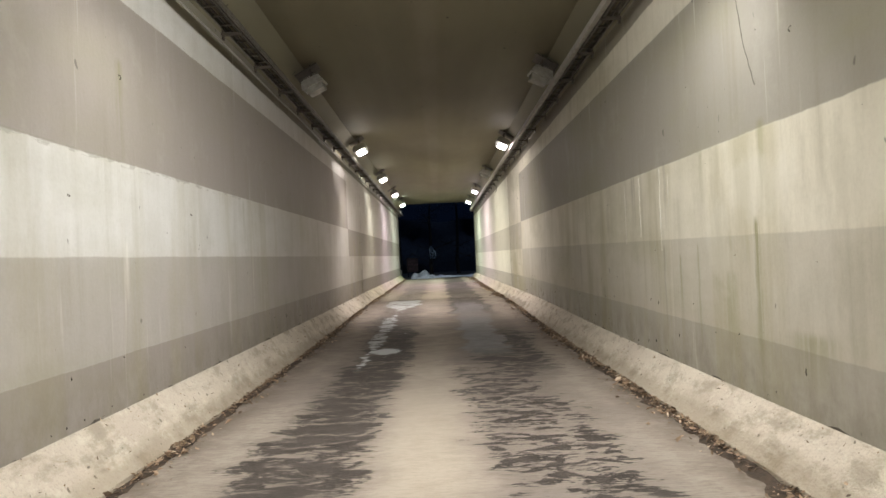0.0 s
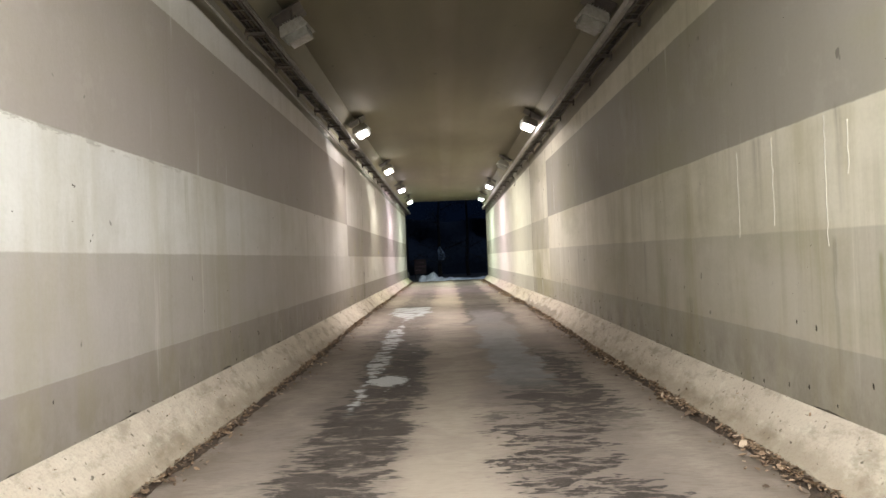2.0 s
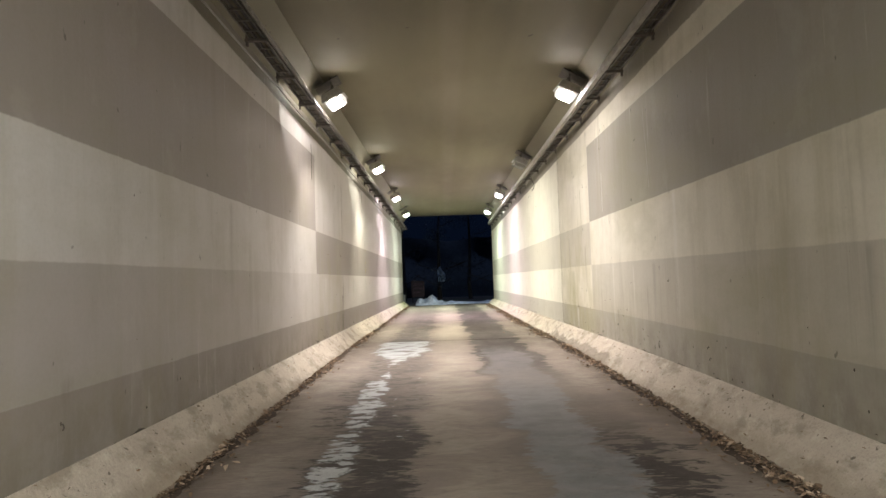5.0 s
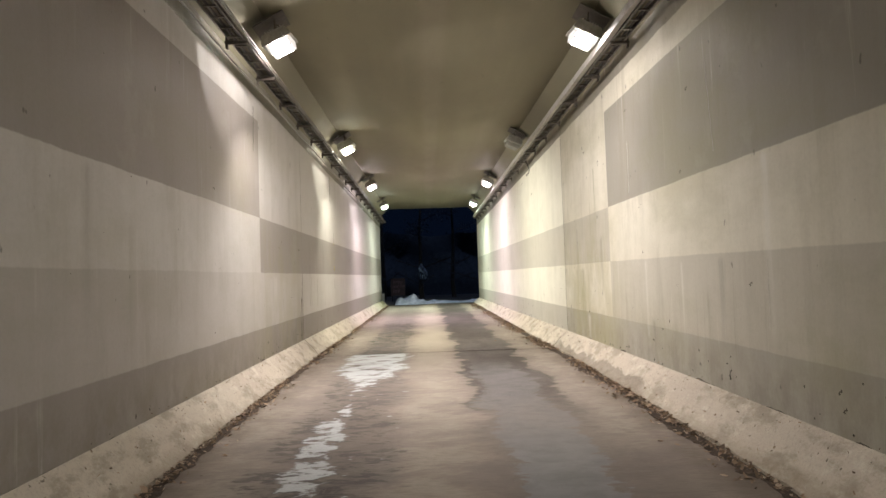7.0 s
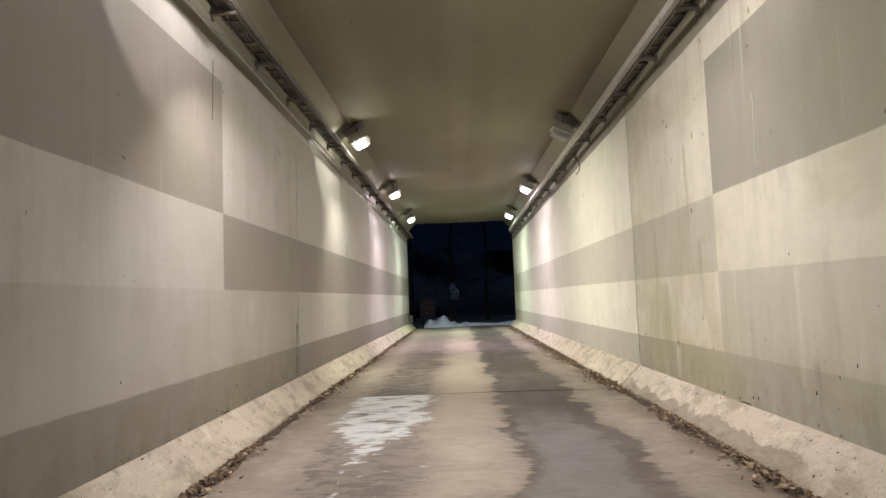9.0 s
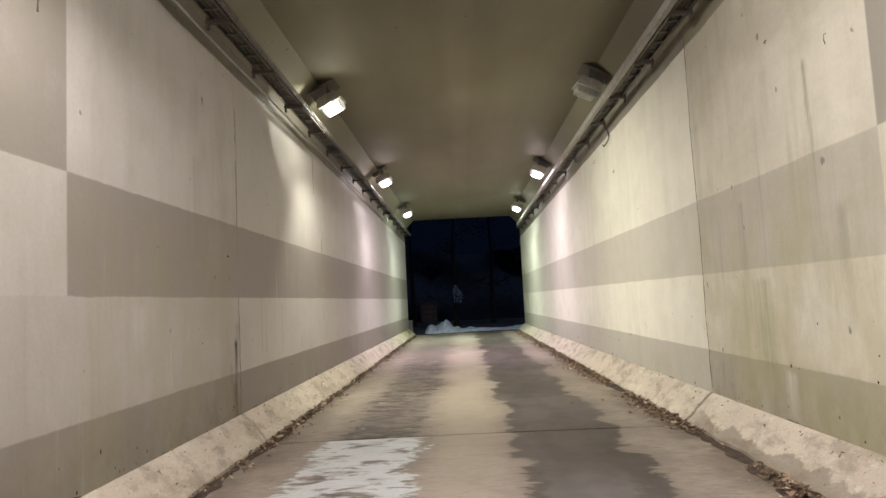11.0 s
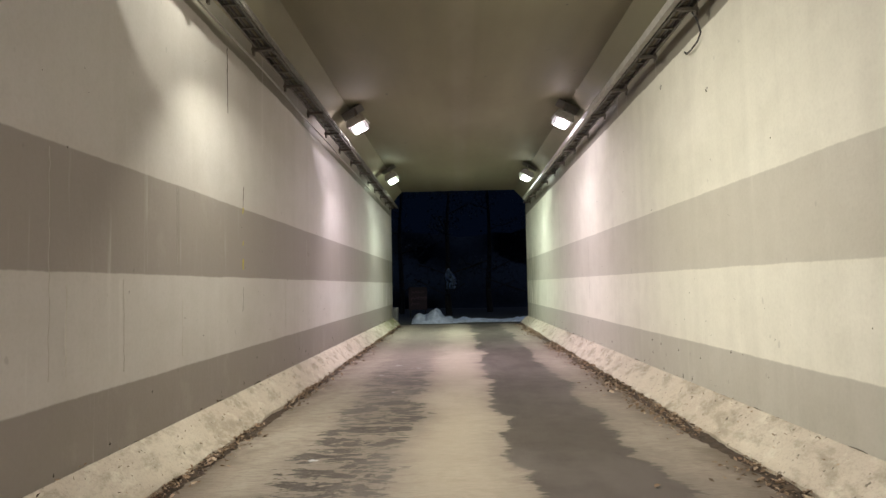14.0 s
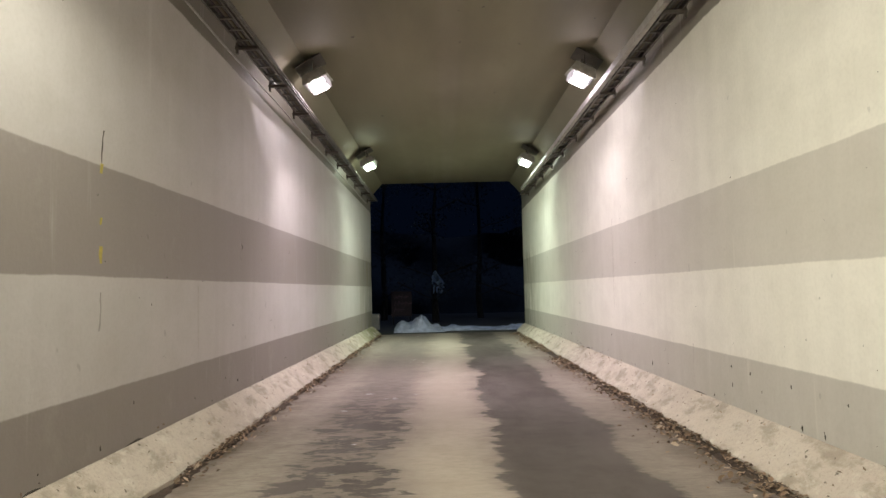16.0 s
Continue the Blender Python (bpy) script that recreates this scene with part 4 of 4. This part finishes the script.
def grit(tx, wx, s, count, seed):
    """Crumbs and leaf scraps caught on the kerb."""
    rnd = random.Random(seed)
    verts, faces = [], []
    for _ in range(count):
        y = rnd.uniform(1, Y_END - 1)
        k = rnd.random() ** 0.6
        z0 = floor_z(y) + 0.05
        leaf_geometry(rnd, (tx + (wx - tx) * k - s * 0.012, y, z0 + (kerb_top("left" if s < 0 else "right", y) - z0) * k + 0.026), rnd.uniform(0.01, 0.035), 0.6, verts, faces)
    tagged(new("kerb_crumbs", mesh_of("kerb_crumbs", verts, faces, M_LEAF)), "small dark crumbs and leaf scraps on the kerb", "debris", kind="stuff")


grit(TOE_LEFT, X_LEFT, -1, 420, 3)
grit(TOE_RIGHT, X_RIGHT, 1, 520, 4)

# ---- outside the far mouth: dark ground, snow bank, board, trees ----
bm = bmesh.new()
for x0, x1, y0, y1 in ((-400, 400, Y_END, 800), (-400, 400, -800, Y_BACK)):
    z = floor_z(y0) - 0.015
    bm.faces.new([bm.verts.new(p) for p in ((x0, y0, z), (x1, y0, z), (x1, y1, z), (x0, y1, z))])
for x0, x1 in ((-400, X_LEFT - 0.6), (X_RIGHT + 0.6, 400)):
    bm.faces.new([bm.verts.new(p) for p in ((x0, Y_BACK, -0.02), (x1, Y_BACK, -0.02), (x1, Y_END, 0.16), (x0, Y_END, 0.16))])
tagged(part("ground", bm, M_GROUND), "dark asphalt and earth at night", "ground", kind="structure")

bm = box(bmesh.new(), X_LEFT - 0.61, X_RIGHT + 0.61, Y_BACK, Y_END + 0.02, 5.62, 6.2)
tagged(part("roof", bm, M_RAW), "concrete deck over the underpass", "roof", kind="structure")


def snow_bank(x0, x1, y, ridge, depth, seed, label):
    """A ploughed heap of lumpy snow; ridge(k) gives its height along it."""
    bm = bmesh.new()
    nx, ny = 56, 16
    rows = []
    for j in range(ny + 1):
        row = []
        for i in range(nx + 1):
            k, q = i / nx, j / ny
            prof = math.sin(math.pi * q) ** 0.7
            h = ridge(k) * prof
            lump = 0.8 * noise.fractal(Vector((k * (x1 - x0) * 3.0 + seed, q * depth * 3.0, 0)), 0.9, 2.1, 5)
            row.append(bm.verts.new((x0 + (x1 - x0) * k, y + depth * (q - 0.5) + 0.06 * lump, floor_z(y) - 0.03 + max(0.0, h * (1 + 0.55 * lump)))))
        rows.append(row)
    for a, b in zip(rows, rows[1:]):
        for i in range(nx):
            bm.faces.new((a[i], a[i + 1], b[i + 1], b[i]))
    return tagged(part("snow_bank", bm, M_SNOW, None, "", True), label, "snow")


snow_bank(-1.95, -0.15, 44.6, lambda k: 0.10 + 0.46 * math.exp(-((k - 0.55) / 0.18) ** 2) + 0.26 * math.exp(-((k - 0.22) / 0.2) ** 2) + 0.1 * math.sin(17 * k), 1.2, 3, "lumpy heap of old snow at the tunnel mouth")
snow_bank(-0.4, 3.2, 45.0, lambda k: 0.14 + 0.05 * math.sin(9 * k), 1.0, 11, "low ridge of ploughed snow beside the road")


# ---- beyond the mouth: a painted board, a hung sheet, a low wall and bare trees ----
root = tagged(new("notice_board"), "dull red board with pale painted scrawl, standing in the dark", "board")
root.location = (-2.0, 49.0, floor_z(43))
root.scale = (0.78, 0.8, 0.8)
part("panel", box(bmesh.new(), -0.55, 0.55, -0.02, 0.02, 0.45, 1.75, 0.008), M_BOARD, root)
for x in (-0.45, 0.45):
    part("post", box(bmesh.new(), x - 0.03, x + 0.03, 0.021, 0.08, 0.0, 1.7), M_BARK, root)
rnd = random.Random(21)
for row, n in ((1.45, 4), (1.12, 5), (0.80, 3)):
    for k in range(n):
        x = -0.38 + k * 0.19
        bm = tube(bmesh.new(), [(x, -0.025, row - 0.1), (x + 0.05, -0.028, row + 0.12 + rnd.uniform(-0.05, 0.05)), (x + 0.11, -0.026, row - 0.02), (x + 0.16, -0.025, row + 0.04)], 0.012, 5)
        part("scrawl", bm, M_BOARD_MARK, root)

bm = bmesh.new()
rows = []
for j in range(25):
    v = j / 24
    row = []
    for i in range(17):
        u = i / 16 - 0.5
        half = 0.30 + 0.25 * math.sin(math.pi * v) - 0.22 * v
        row.append(bm.verts.new((u * 2 * half + 0.12 * math.sin(5 * v), 0.10 * math.sin(9 * u + 4 * v) + 0.05 * math.sin(17 * u), 0.9 + 1.6 * v - 0.25 * u * u)))
    rows.append(row)
for a, b in zip(rows, rows[1:]):
    for i in range(16):
        bm.faces.new((a[i], a[i + 1], b[i + 1], b[i]))
bmesh.ops.solidify(bm, geom=list(bm.faces), thickness=0.012)
sheet = tagged(part("hung_sheet", bm, M_TARP, None, "", True), "crumpled blue plastic sheet caught on a trunk", "plastic sheet")
sheet.location = (-0.52, 50.55, floor_z(43) + 0.75)
sheet.scale = (0.62, 0.62, 0.62)

bm = box(bmesh.new(), -9.0, X_LEFT - 0.1, 46.2, 46.6, 0.0, 0.75, 0.03)
tagged(part("low_wall", bm, M_RAW), "low dark stone wall beside the road", "wall", kind="structure")


def tree(x, y, height, seed):
    """A tapered trunk with limbs and a ragged crown of small leaves."""
    rnd = random.Random(seed)
    root = tagged(new("tree"), "dark leafy tree at the edge of the light", "tree", "trees beyond the tunnel")
    root.location = (x, y, floor_z(43) - 0.02)
    bm = bmesh.new()
    tips = []
    trunk = [(0.25 * noise.noise(Vector((seed, k * 0.4, 0))), 0.25 * noise.noise(Vector((seed, k * 0.4, 5))), k * height / 8) for k in range(9)]
    for k in range(8):
        r0, r1 = 0.17 * (1 - k / 9), 0.17 * (1 - (k + 1) / 9)
        a, b = Vector(trunk[k]), Vector(trunk[k + 1])
        ra = [bm.verts.new(a + Vector((math.cos(q) * r0, math.sin(q) * r0, 0))) for q in np.linspace(0, math.tau, 9, False)]
        rb = [bm.verts.new(b + Vector((math.cos(q) * r1, math.sin(q) * r1, 0))) for q in np.linspace(0, math.tau, 9, False)]
        for i in range(9):
            bm.faces.new((ra[i], ra[(i + 1) % 9], rb[(i + 1) % 9], rb[i]))
    part("trunk", bm, M_BARK, root)
    for k in range(14):
        h = rnd.uniform(0.12, 0.95)
        p = Vector(trunk[int(h * 8)])
        a = rnd.uniform(0, math.tau)
        length = rnd.uniform(1.2, 2.6) * (1.1 - 0.6 * h)
        pts = [p + Vector((math.cos(a), math.sin(a), 0.35)) * length * q + Vector((0, 0, 0.2 * noise.noise(Vector((k, q * 3, seed))))) for q in (0, 0.3, 0.6, 1.0)]
        part("limb", tube(bmesh.new(), pts, 0.028, 5), M_BARK, root)
        tips += pts[1:]
    verts, faces = [], []
    for p in tips:
        for _ in range(42):
            q = p + Vector((rnd.gauss(0, 0.38), rnd.gauss(0, 0.38), rnd.gauss(0, 0.32)))
            leaf_geometry(rnd, q, rnd.uniform(0.07, 0.16), 1.0, verts, faces)
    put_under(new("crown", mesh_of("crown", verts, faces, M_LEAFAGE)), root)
    return root


for k, (x, y, h) in enumerate(((-5.6, 52.5, 7.5), (-3.2, 54.0, 8.5), (-0.6, 51.0, 8.0), (1.6, 54.5, 9.0), (3.6, 51.5, 7.5), (5.8, 53.5, 8.5), (-8.0, 55.0, 8.0), (8.2, 55.0, 8.0))):
    tree(x, y, h, k + 1)

# the wooded bank behind them
secs = []
for x in span(-60, 60, 1.2):
    top = 5.5 + 2.0 * noise.fractal(Vector((x * 0.15, 3, 0)), 0.8, 2.1, 5)
    secs.append([(x, 62 + 2 * noise.noise(Vector((x * 0.3, z * 0.4, 1))) + z * 0.35, z) for z in np.linspace(-0.5, top, 12)])
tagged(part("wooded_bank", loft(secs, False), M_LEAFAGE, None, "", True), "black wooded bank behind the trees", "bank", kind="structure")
